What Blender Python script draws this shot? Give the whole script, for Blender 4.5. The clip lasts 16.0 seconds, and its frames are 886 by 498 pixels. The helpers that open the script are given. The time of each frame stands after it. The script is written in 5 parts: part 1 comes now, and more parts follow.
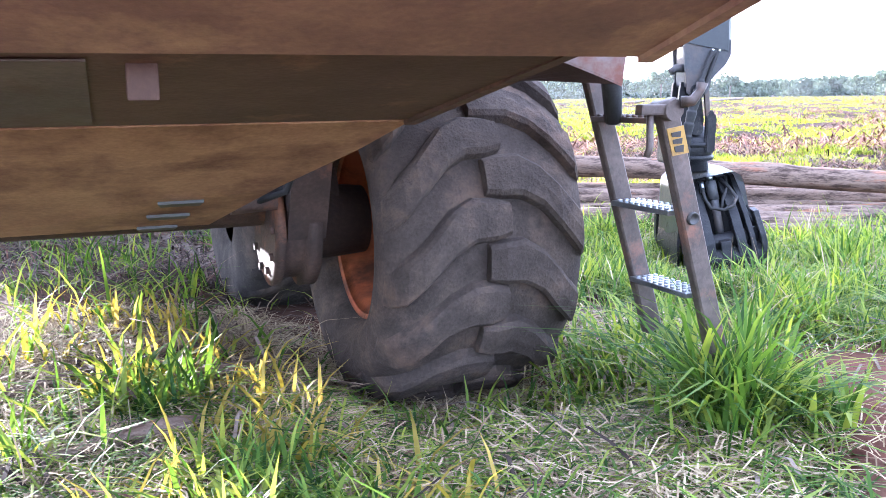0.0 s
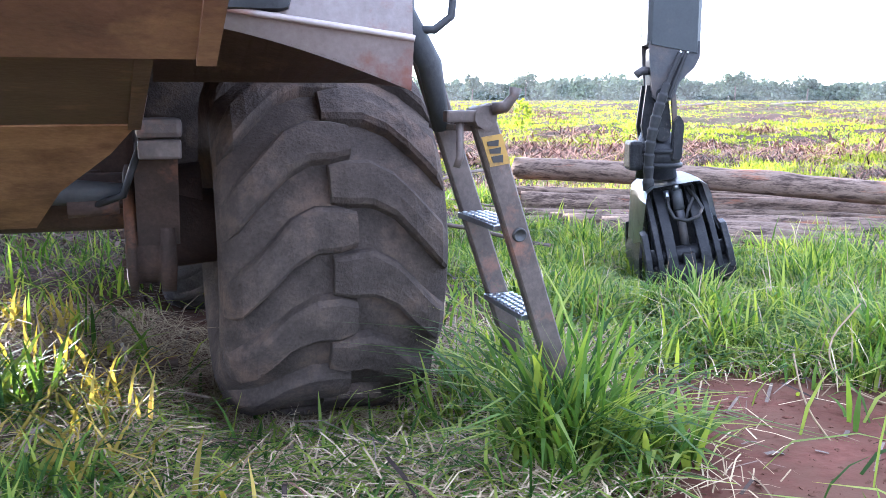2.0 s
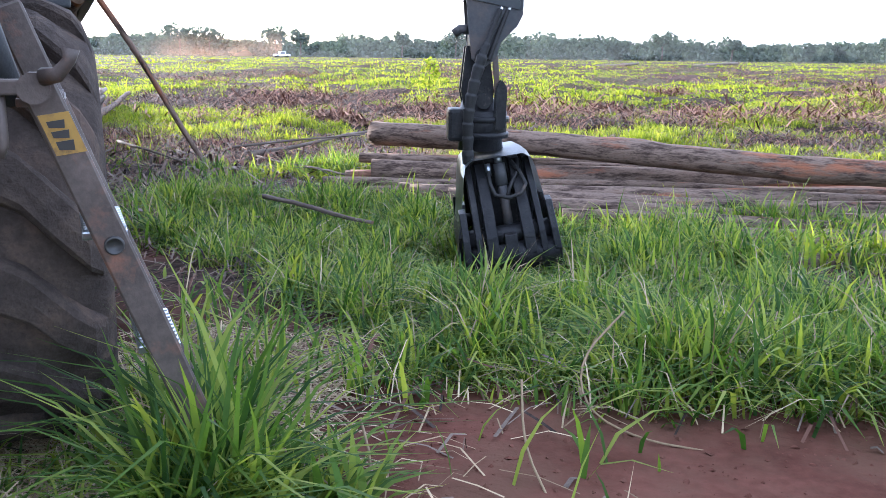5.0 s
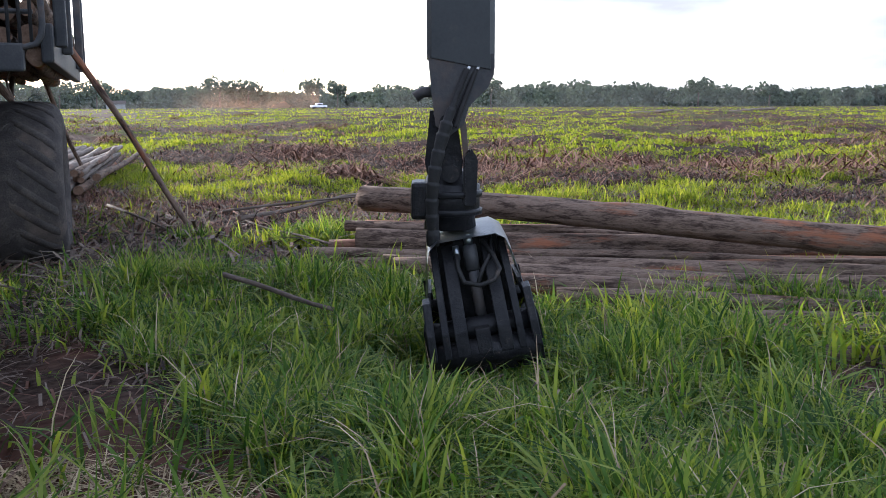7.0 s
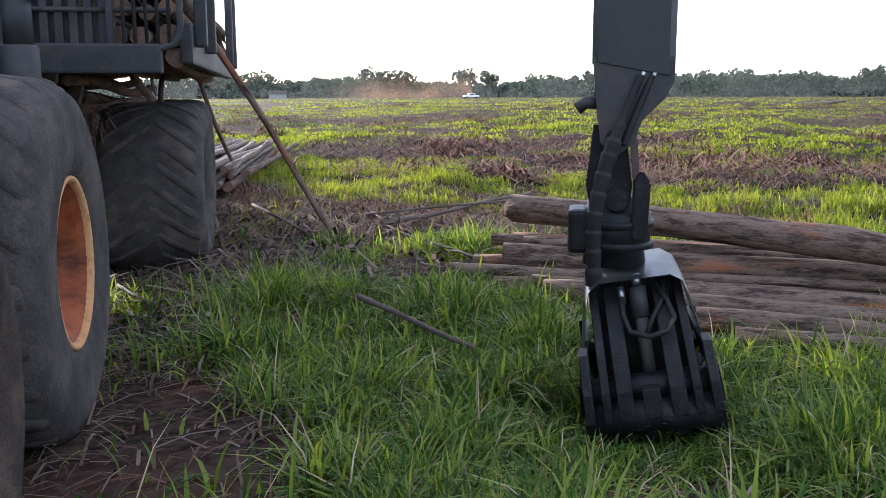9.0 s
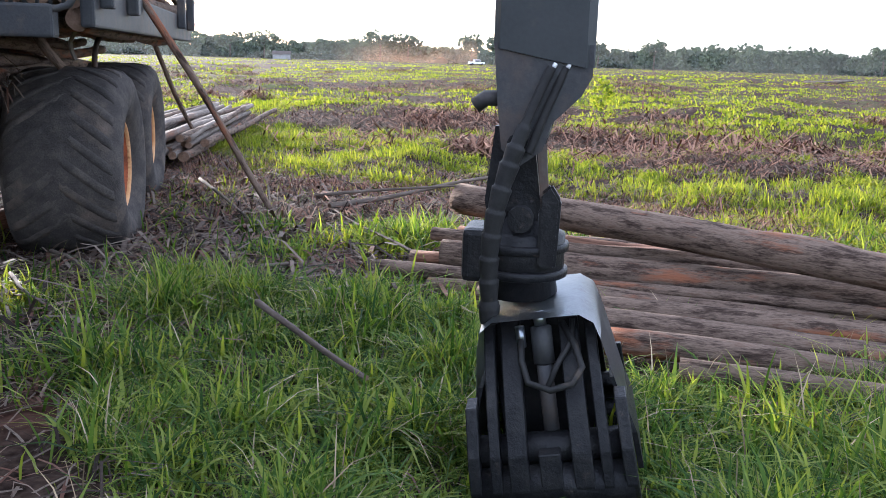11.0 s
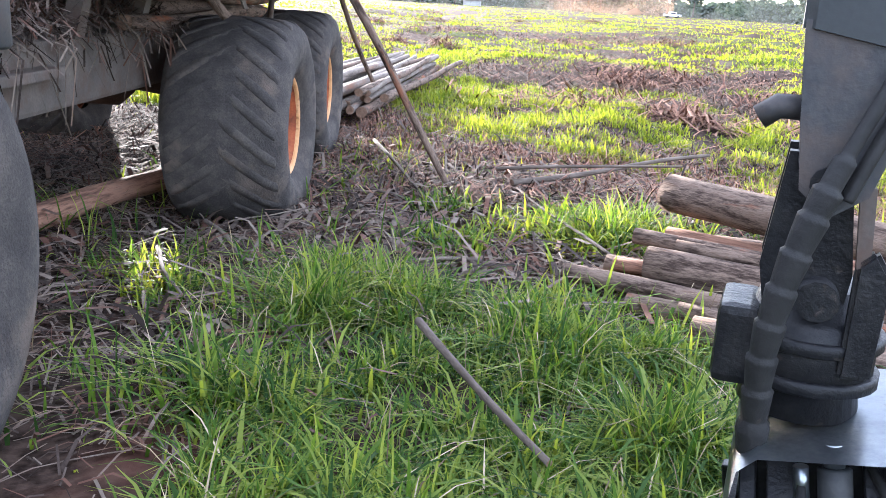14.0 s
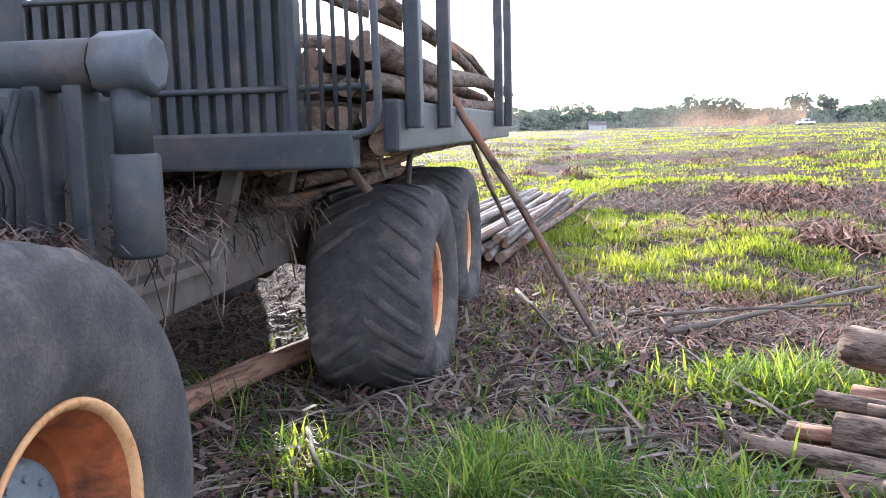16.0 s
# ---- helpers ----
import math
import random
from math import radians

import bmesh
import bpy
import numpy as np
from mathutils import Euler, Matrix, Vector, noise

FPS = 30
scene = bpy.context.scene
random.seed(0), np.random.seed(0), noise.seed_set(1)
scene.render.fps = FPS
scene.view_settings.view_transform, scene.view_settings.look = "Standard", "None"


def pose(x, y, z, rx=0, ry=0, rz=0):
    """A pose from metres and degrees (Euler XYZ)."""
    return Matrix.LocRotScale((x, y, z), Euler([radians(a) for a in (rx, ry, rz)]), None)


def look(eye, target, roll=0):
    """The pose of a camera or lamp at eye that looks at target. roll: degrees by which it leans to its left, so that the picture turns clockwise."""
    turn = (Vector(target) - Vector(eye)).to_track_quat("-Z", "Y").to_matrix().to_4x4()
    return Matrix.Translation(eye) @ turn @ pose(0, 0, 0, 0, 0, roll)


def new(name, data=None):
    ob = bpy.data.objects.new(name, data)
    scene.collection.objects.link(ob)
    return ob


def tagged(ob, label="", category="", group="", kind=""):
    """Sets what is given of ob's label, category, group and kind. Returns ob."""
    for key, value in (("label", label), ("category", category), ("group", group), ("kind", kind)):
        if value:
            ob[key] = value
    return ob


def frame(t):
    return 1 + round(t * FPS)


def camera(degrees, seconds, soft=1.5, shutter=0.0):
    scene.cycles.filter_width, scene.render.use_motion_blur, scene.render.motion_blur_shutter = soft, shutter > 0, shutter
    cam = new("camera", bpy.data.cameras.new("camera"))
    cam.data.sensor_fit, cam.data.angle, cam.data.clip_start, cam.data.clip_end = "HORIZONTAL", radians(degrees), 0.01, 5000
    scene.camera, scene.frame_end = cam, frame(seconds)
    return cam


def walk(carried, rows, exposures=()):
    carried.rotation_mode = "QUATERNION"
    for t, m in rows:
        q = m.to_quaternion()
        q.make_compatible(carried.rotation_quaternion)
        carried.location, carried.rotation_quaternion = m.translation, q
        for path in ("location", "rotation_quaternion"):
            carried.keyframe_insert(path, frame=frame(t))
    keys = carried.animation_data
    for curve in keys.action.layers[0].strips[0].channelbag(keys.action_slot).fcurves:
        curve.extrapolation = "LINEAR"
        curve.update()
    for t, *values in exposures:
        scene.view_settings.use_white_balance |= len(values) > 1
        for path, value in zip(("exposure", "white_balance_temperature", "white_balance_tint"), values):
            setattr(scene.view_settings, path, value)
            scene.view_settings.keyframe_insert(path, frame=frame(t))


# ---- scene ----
cam = camera(52.2, 16.0, 0.7)
PATH = [
    (0, (0.485, 0.082, 1.189), (0.315, 2.047, 0.859), -0.74),
    (0.5, (0.726, 0.115, 1.200), (0.509, 2.076, 0.871), -0.50),
    (1, (0.998, 0.048, 1.216), (0.703, 1.999, 0.892), -0.31),
    (1.5, (1.139, 0.168, 1.202), (0.826, 2.116, 0.871), -0.29),
    (2, (1.289, 0.391, 1.198), (0.972, 2.338, 0.867), -0.01),
    (2.5, (1.440, 0.447, 1.206), (1.126, 2.394, 0.874), -0.19),
    (3, (1.540, 0.467, 1.201), (1.108, 2.386, 0.836), 0.57),
    (3.5, (1.666, 0.572, 1.198), (1.259, 2.495, 0.830), 0.95),
    (4, (1.775, 0.802, 1.183), (1.484, 2.741, 0.788), 1.81),
    (4.5, (1.904, 1.020, 1.212), (1.712, 2.969, 0.806), 1.67),
    (4.7, (1.959, 1.086, 1.213), (1.784, 3.033, 0.793), 1.06),
    (6.8, (2.324, 1.959, 1.316), (2.143, 3.921, 0.977), -0.8),
    (7, (2.371, 2.049, 1.316), (2.119, 4.008, 0.999), -0.2),
    (7.5, (2.481, 2.265, 1.312), (2.157, 4.215, 1.001), 0.9),
    (8, (2.462, 2.378, 1.285), (2.021, 4.299, 0.944), 0.5),
    (8.5, (2.291, 2.626, 1.337), (1.765, 4.525, 0.997), -0.0),
    (9, (2.21, 2.794, 1.421), (1.64, 4.681, 1.083), -0.2),
    (9.5, (2.306, 3.028, 1.4), (1.746, 4.912, 1.032), 0.1),
    (10, (2.449, 3.281, 1.427), (1.898, 5.166, 1.053), 0.4),
    (10.2, (2.478, 3.354, 1.442), (1.926, 5.24, 1.067), 0.6),
    (12.3, (2.4, 4.169, 1.595), (1.819, 6.021, 1.113), 3.5),
    (12.5, (2.353, 4.189, 1.584), (1.773, 6.042, 1.104), 3.7),
    (13, (2.27, 4.222, 1.548), (1.645, 6.057, 1.056), 3.1),
    (13.5, (2.151, 4.43, 1.494), (1.417, 6.21, 0.955), 1.7),
    (14, (1.956, 4.741, 1.577), (1.05, 6.443, 1.045), 3.3),
    (14.5, (1.848, 4.815, 1.679), (0.796, 6.432, 1.152), 1.7),
    (15, (1.704, 4.894, 1.735), (0.632, 6.519, 1.279), -3.1),
    (15.5, (1.703, 4.915, 1.738), (0.608, 6.537, 1.324), -3.6),
    (16, (1.727, 4.938, 1.794), (0.536, 6.523, 1.53), -1.6),
]

EXPOSURES = [(t, e, 4950 if t < 2 else 5000 if t < 5 else 5300, 23 if t < 2 else 17) for t, e in ((0, 4.4), (0.5, 4.45), (1.5, 4.05), (2.5, 3.9), (3.5, 3.65), (4.7, 3.2), (6.8, 2.15), (7.0, 2.05), (7.5, 1.7), (8.0, 1.7), (8.5, 1.95), (9.0, 2.15), (10.2, 2.4), (12.3, 2.97), (14.0, 3.48), (14.5, 3.55), (15.5, 3.35), (16, 3.2))]
walk(cam, [(t, look(eye, target, roll)) for t, eye, target, roll in PATH], EXPOSURES)

# ---- light: a low sun behind the machine, clear evening sky ----
SUN = Vector((-0.744, 0.654, 0.138)).normalized()
CLOUD = (0.161, 0.982, 0.098)
world = bpy.data.worlds.new("world")
scene.world = world
world.use_nodes = True
wn, wl = world.node_tree.nodes, world.node_tree.links
wn.clear()
sky = wn.new("ShaderNodeTexSky")
sky.sky_type, sky.sun_disc = "NISHITA", False
sky.sun_elevation = math.asin(SUN.z)
sky.sun_rotation = math.atan2(SUN.x, SUN.y)
sky.dust_density, sky.air_density = 0.7, 1.0
back = wn.new("ShaderNodeBackground")
back.inputs["Strength"].default_value = 0.15
# thin white cloud over the whole sky
wt, wnoise, wr, wm = wn.new("ShaderNodeTexCoord"), wn.new("ShaderNodeTexNoise"), wn.new("ShaderNodeMapRange"), wn.new("ShaderNodeMix")
wmap = wn.new("ShaderNodeMapping")
wmap.inputs["Scale"].default_value = (1, 1, 3.5)
wnoise.inputs["Scale"].default_value, wnoise.inputs["Detail"].default_value = 2.2, 6.0
wl.new(wt.outputs["Generated"], wmap.inputs["Vector"])
wl.new(wmap.outputs[0], wnoise.inputs["Vector"])
wl.new(wnoise.outputs["Fac"], wr.inputs["Value"])
wr.inputs["From Min"].default_value, wr.inputs["From Max"].default_value = 0.30, 0.62
wr.inputs["To Min"].default_value, wr.inputs["To Max"].default_value = 0.45, 0.85
wm.data_type = "RGBA"
wl.new(wr.outputs[0], wm.inputs["Factor"])
wl.new(sky.outputs[0], wm.inputs[6])
wm.inputs[7].default_value = (3.0, 3.0, 3.05, 1)
# a grey cloud bank low over the field
cd, cr, cn, cf, cm = (wn.new("ShaderNode" + k) for k in ("VectorMath", "MapRange", "TexNoise", "Math", "Mix"))
cd.operation, cd.inputs[1].default_value = "DOT_PRODUCT", Vector(CLOUD).normalized()
wl.new(wt.outputs["Generated"], cd.inputs[0])
wl.new(cd.outputs["Value"], cr.inputs["Value"])
cr.inputs["From Min"].default_value, cr.inputs["From Max"].default_value = 0.93, 0.99
cn.inputs["Scale"].default_value, cn.inputs["Detail"].default_value = 3.2, 6.0
wl.new(wmap.outputs[0], cn.inputs["Vector"])
cf.operation, cf.use_clamp = "MULTIPLY", True
cnr = wn.new("ShaderNodeMapRange")
cnr.inputs["From Min"].default_value, cnr.inputs["From Max"].default_value = 0.34, 0.60
wl.new(cn.outputs["Fac"], cnr.inputs["Value"])
wl.new(cr.outputs[0], cf.inputs[0])
wl.new(cnr.outputs[0], cf.inputs[1])
cm.data_type = "RGBA"
wl.new(cf.outputs[0], cm.inputs["Factor"])
wl.new(wm.outputs[2], cm.inputs[6])
cm.inputs[7].default_value = (1.50, 1.42, 1.36, 1)
wl.new(cm.outputs[2], back.inputs["Color"])
wl.new(back.outputs[0], wn.new("ShaderNodeOutputWorld").inputs["Surface"])
sun = new("sun", bpy.data.lights.new("sun", "SUN"))
sun.data.energy, sun.data.angle, sun.data.color = 3.1, radians(0.6), (1.0, 0.86, 0.66)
sun.matrix_world = look(SUN * 60, (0, 0, 0))


# ---- materials ----
def surf(name, stops, scale=6.0, rough=0.8, metal=0.0, bump=0.3, stretch=(1, 1, 1), fine=60.0, spots=None, island=False, spec=0.5):
    """A procedural surface: stops are colours from low to high noise; spots=(colour, scale, low, high) lays dirt over it."""
    m = bpy.data.materials.new(name)
    m.use_nodes = True
    n, l = m.node_tree.nodes, m.node_tree.links
    p = n["Principled BSDF"]
    tc, mp, oi = n.new("ShaderNodeTexCoord"), n.new("ShaderNodeMapping"), n.new("ShaderNodeObjectInfo")
    mul = n.new("ShaderNodeMath")
    mul.operation, mul.inputs[1].default_value = "MULTIPLY", 37.0
    l.new(oi.outputs["Random"], mul.inputs[0])
    l.new(tc.outputs["Object"], mp.inputs["Vector"])
    l.new(mul.outputs[0], mp.inputs["Location"])
    mp.inputs["Scale"].default_value = stretch
    a, b = n.new("ShaderNodeTexNoise"), n.new("ShaderNodeTexNoise")
    for t, sc, det in ((a, scale, 6.0), (b, fine, 4.0)):
        t.inputs["Scale"].default_value, t.inputs["Detail"].default_value, t.inputs["Roughness"].default_value = sc, det, 0.62
        l.new(mp.outputs[0], t.inputs["Vector"])
    mixf = n.new("ShaderNodeMath")
    mixf.operation, mixf.inputs[2].default_value = "MULTIPLY_ADD", 0.0
    mixf.inputs[1].default_value = 0.35
    l.new(b.outputs["Fac"], mixf.inputs[0])
    sub = n.new("ShaderNodeMath")
    sub.operation, sub.inputs[1].default_value = "MULTIPLY_ADD", 0.75
    l.new(a.outputs["Fac"], sub.inputs[0])
    l.new(mixf.outputs[0], sub.inputs[2])
    fac = sub.outputs[0]
    if island:
        g = n.new("ShaderNodeNewGeometry")
        im = n.new("ShaderNodeMath")
        im.operation = "MULTIPLY_ADD"
        im.inputs[1].default_value = 0.5
        l.new(g.outputs["Random Per Island"], im.inputs[0])
        hm = n.new("ShaderNodeMath")
        hm.operation, hm.inputs[1].default_value = "MULTIPLY", 0.55
        l.new(fac, hm.inputs[0])
        l.new(hm.outputs[0], im.inputs[2])
        fac = im.outputs[0]
    r = n.new("ShaderNodeValToRGB")
    e = r.color_ramp.elements
    while len(e) < len(stops):
        e.new(0.5)
    for i, c in enumerate(stops):
        e[i].position = 0.32 + 0.42 * i / max(1, len(stops) - 1)
        e[i].color = (*c, 1)
    l.new(fac, r.inputs[0])
    colour = r.outputs[0]
    if spots:
        c, sc, lo, hi = spots
        d = n.new("ShaderNodeTexNoise")
        d.inputs["Scale"].default_value, d.inputs["Detail"].default_value, d.inputs["Roughness"].default_value = sc, 7.0, 0.68
        l.new(mp.outputs[0], d.inputs["Vector"])
        mr = n.new("ShaderNodeMapRange")
        mr.inputs["From Min"].default_value, mr.inputs["From Max"].default_value = lo, hi
        l.new(d.outputs["Fac"], mr.inputs["Value"])
        mx = n.new("ShaderNodeMix")
        mx.data_type = "RGBA"
        l.new(mr.outputs[0], mx.inputs["Factor"])
        l.new(colour, mx.inputs[6])
        mx.inputs[7].default_value = (*c, 1)
        colour = mx.outputs[2]
    l.new(colour, p.inputs["Base Color"])
    p.inputs["Roughness"].default_value, p.inputs["Metallic"].default_value = rough, metal
    p.inputs["Specular IOR Level"].default_value = spec
    if bump:
        bp = n.new("ShaderNodeBump")
        bp.inputs["Strength"].default_value, bp.inputs["Distance"].default_value = bump, 0.02
        l.new(sub.outputs[0], bp.inputs["Height"])
        l.new(bp.outputs[0], p.inputs["Normal"])
    return m


def leafy(name, stops, glow, rough=0.45):
    """Thin leaves: glossy skin over a translucent body, each blade of its own shade."""
    m = surf(name, stops, 0.7, rough, 0.0, 0.0, island=True, fine=9.0)
    n, l = m.node_tree.nodes, m.node_tree.links
    p, out = n["Principled BSDF"], n["Material Output"]
    p.inputs["Specular IOR Level"].default_value = 0.10
    ramp = p.inputs["Base Color"].links[0].from_socket
    tr, mx = n.new("ShaderNodeBsdfTranslucent"), n.new("ShaderNodeMixShader")
    tint = n.new("ShaderNodeMix")
    tint.data_type, tint.blend_type = "RGBA", "MULTIPLY"
    tint.inputs["Factor"].default_value = 1.0
    tint.inputs[7].default_value = (*glow, 1)
    l.new(ramp, tint.inputs[6])
    l.new(tint.outputs[2], tr.inputs["Color"])
    mx.inputs[0].default_value = 0.45
    l.new(p.outputs[0], mx.inputs[1])
    l.new(tr.outputs[0], mx.inputs[2])
    l.new(mx.outputs[0], out.inputs["Surface"])
    return m


M_RUBBER = surf("tyre_rubber", [(0.030, 0.027, 0.026), (0.055, 0.049, 0.045), (0.098, 0.084, 0.073)], 5, 0.95, bump=1.0, fine=70, spots=((0.15, 0.115, 0.09), 2.2, 0.53, 0.80), spec=0.10)
M_RUBBER_BROWN = surf("muddy_tyre_rubber", [(0.024, 0.019, 0.0165), (0.047, 0.037, 0.031), (0.085, 0.064, 0.050)], 7, 0.95, bump=1.0, fine=80, spots=((0.11, 0.070, 0.050), 3.5, 0.52, 0.80), spec=0.10)
M_ORANGE = surf("orange_rim_paint", [(0.13, 0.033, 0.014), (0.24, 0.062, 0.022), (0.31, 0.095, 0.032)], 4, 0.65, bump=0.2, spots=((0.065, 0.024, 0.013), 4.5, 0.46, 0.66), stretch=(0.5, 1, 1), spec=0.15)
M_FLANGE = surf("dusty_yellow_rim_edge", [(0.34, 0.16, 0.06), (0.46, 0.24, 0.10), (0.55, 0.33, 0.17)], 5, 0.7, bump=0.2, spots=((0.14, 0.05, 0.02), 7, 0.54, 0.7), spec=0.15)
M_HUB = surf("grey_hub_paint", [(0.065, 0.078, 0.09), (0.10, 0.115, 0.125), (0.15, 0.155, 0.155)], 7, 0.6, bump=0.3, spots=((0.05, 0.04, 0.033), 7, 0.50, 0.68))
M_DARK = surf("dark_grey_steel", [(0.018, 0.019, 0.021), (0.032, 0.033, 0.035), (0.052, 0.050, 0.048)], 4, 0.6, 0.0, bump=0.25, spots=((0.085, 0.060, 0.045), 3.0, 0.50, 0.76), spec=0.3)
M_BLACK = surf("greasy_black_steel", [(0.005, 0.005, 0.006), (0.010, 0.010, 0.011), (0.024, 0.023, 0.022)], 9, 0.42, 0.0, bump=0.45, spots=((0.075, 0.060, 0.047), 14, 0.62, 0.76), spec=0.16)
M_BOOM = surf("boom_grey_paint", [(0.018, 0.021, 0.022), (0.027, 0.030, 0.031), (0.034, 0.037, 0.038)], 3, 0.45, 0.0, bump=0.08, spots=((0.05, 0.045, 0.04), 5, 0.58, 0.75), spec=0.25)
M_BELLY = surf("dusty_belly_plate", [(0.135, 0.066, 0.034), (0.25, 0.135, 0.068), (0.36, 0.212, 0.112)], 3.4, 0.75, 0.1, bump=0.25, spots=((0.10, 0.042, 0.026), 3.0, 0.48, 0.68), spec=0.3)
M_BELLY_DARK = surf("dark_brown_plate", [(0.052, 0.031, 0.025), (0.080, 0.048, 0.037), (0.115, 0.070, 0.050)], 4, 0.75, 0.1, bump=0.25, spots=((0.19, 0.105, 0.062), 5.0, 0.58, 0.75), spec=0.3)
M_AXLE = surf("rusty_dark_cast_iron", [(0.020, 0.015, 0.013), (0.040, 0.026, 0.020), (0.075, 0.045, 0.032)], 5, 0.8, 0.1, bump=0.4, spots=((0.20, 0.080, 0.036), 3.2, 0.55, 0.76), spec=0.25)
M_CAP = surf("worn_grey_paint", [(0.042, 0.045, 0.048), (0.065, 0.068, 0.072), (0.10, 0.098, 0.095)], 5, 0.6, 0.1, bump=0.2, spots=((0.10, 0.07, 0.055), 4, 0.52, 0.72), spec=0.3)
M_NOSE = surf("brown_dusted_nose_plate", [(0.10, 0.050, 0.033), (0.17, 0.088, 0.054), (0.26, 0.15, 0.085)], 4.0, 0.7, 0.05, bump=0.25, spots=((0.34, 0.215, 0.11), 3.2, 0.54, 0.72))
M_FENDER = surf("faded_pink_fender_paint", [(0.21, 0.165, 0.150), (0.30, 0.245, 0.222), (0.40, 0.34, 0.31)], 2, 0.42, bump=0.06, spots=((0.26, 0.13, 0.10), 1.6, 0.57, 0.64))
M_SILVER = surf("bare_silver_steel", [(0.16, 0.17, 0.19), (0.26, 0.28, 0.30), (0.36, 0.37, 0.38)], 6, 0.28, 0.9, bump=0.12, spots=((0.10, 0.08, 0.06), 11, 0.60, 0.72))
M_LADDER = surf("worn_brown_ladder_steel", [(0.045, 0.034, 0.029), (0.072, 0.056, 0.047), (0.115, 0.09, 0.075)], 8, 0.6, 0.35, bump=0.25, spots=((0.21, 0.10, 0.06), 6, 0.55, 0.75))
M_YELLOW = surf("yellow_sticker", [(0.20, 0.115, 0.02), (0.32, 0.19, 0.03)], 8, 0.6, bump=0.0, spots=((0.08, 0.05, 0.03), 14, 0.50, 0.66))
M_STICK_BLACK = surf("black_print", [(0.015, 0.014, 0.013), (0.03, 0.028, 0.025)], 8, 0.5, bump=0.0)
M_FRAME = surf("dusty_chassis_paint", [(0.048, 0.040, 0.034), (0.080, 0.066, 0.055), (0.125, 0.10, 0.080)], 3, 0.75, 0.05, bump=0.2, spots=((0.07, 0.040, 0.027), 4, 0.48, 0.7), spec=0.3)
M_BARK = surf("eucalyptus_bark", [(0.015, 0.010, 0.008), (0.050, 0.034, 0.026), (0.165, 0.120, 0.091), (0.092, 0.055, 0.038)], 5, 0.95, bump=1.0, stretch=(3.6, 3.6, 0.75), fine=30, spots=((0.22, 0.092, 0.050), 1.1, 0.57, 0.66), spec=0.10)
M_BARK_RED = surf("red_inner_bark", [(0.03, 0.017, 0.012), (0.11, 0.062, 0.043), (0.27, 0.15, 0.10), (0.14, 0.10, 0.078)], 5, 0.95, bump=0.8, stretch=(3.2, 3.2, 0.3), fine=24, spec=0.12)
M_BARK_PALE = surf("pale_peeled_bark", [(0.07, 0.055, 0.046), (0.15, 0.122, 0.10), (0.26, 0.22, 0.185)], 5, 0.9, bump=0.5, stretch=(2.2, 2.2, 0.35), fine=26, spots=((0.20, 0.10, 0.06), 1.8, 0.56, 0.72), spec=0.15)
M_CUT = surf("sawn_log_end", [(0.10, 0.062, 0.042), (0.18, 0.115, 0.078), (0.26, 0.175, 0.125)], 14, 0.9, bump=0.3, spots=((0.08, 0.05, 0.035), 9, 0.5, 0.7), spec=0.15)
M_STICKWOOD = surf("weathered_stick", [(0.050, 0.038, 0.030), (0.095, 0.075, 0.06), (0.16, 0.13, 0.105)], 8, 0.95, bump=0.4, stretch=(2, 2, 0.4), spec=0.15)
M_LITTER = surf("dry_bark_litter", [(0.022, 0.016, 0.013), (0.070, 0.052, 0.042), (0.17, 0.137, 0.108), (0.095, 0.050, 0.035)], 1.5, 0.95, bump=0.0, island=True, spec=0.08)
M_STRAW = surf("dry_grass_straw", [(0.12, 0.085, 0.048), (0.25, 0.185, 0.11), (0.40, 0.32, 0.20)], 1.5, 0.9, bump=0.0, island=True, spec=0.15)
M_REDLEAF = surf("dead_red_leaves", [(0.055, 0.028, 0.020), (0.165, 0.082, 0.056), (0.30, 0.175, 0.115)], 1.5, 0.9, bump=0.0, island=True, spec=0.05)
M_GRASS = leafy("green_grass", [(0.020, 0.047, 0.011), (0.070, 0.128, 0.023), (0.18, 0.222, 0.045)], (2.2, 2.0, 0.65), 0.6)
M_FIELD_GRASS = leafy("field_grass", [(0.070, 0.108, 0.013), (0.145, 0.192, 0.021), (0.225, 0.25, 0.042)], (1.95, 1.75, 0.5), 0.65)
# Backlit grass: the low sun's yellow is put into the blade colour.
M_SUN_YELLOW_GRASS = leafy("sun_yellow_grass", [(0.14, 0.115, 0.024), (0.25, 0.20, 0.040), (0.36, 0.27, 0.08)], (1.6, 1.6, 0.5), 0.7)
# Leaf colours lightened towards grey, standing in for haze over the distance.
M_HAZED_LEAVES = leafy("haze_greyed_leaves", [(0.075, 0.092, 0.062), (0.095, 0.115, 0.078), (0.12, 0.14, 0.095)], (0.42, 0.48, 0.40), 0.9)
M_WHITE = surf("white_paint", [(0.72, 0.72, 0.72), (0.8, 0.8, 0.8)], 3, 0.4, bump=0.0)
M_CAP_PALE = surf("grey_limewash", [(0.30, 0.29, 0.27), (0.42, 0.41, 0.39)], 1.2, 0.9, bump=0.1, spots=((0.22, 0.19, 0.16), 0.8, 0.52, 0.7))
M_GLASS_DARK = surf("dark_glazing", [(0.02, 0.022, 0.025), (0.03, 0.033, 0.036)], 3, 0.12, bump=0.0)
M_HOSE = surf("black_hose_rubber", [(0.010, 0.010, 0.010), (0.024, 0.023, 0.022)], 12, 0.6, bump=0.3, spots=((0.08, 0.06, 0.045), 9, 0.60, 0.8), spec=0.2)


# ---- the ground's shape ----
ANGLE = 27.3
def smooth(a, b, v):
    t = np.clip((v - a) / (b - a), 0, 1)
    return t * t * (3 - 2 * t)


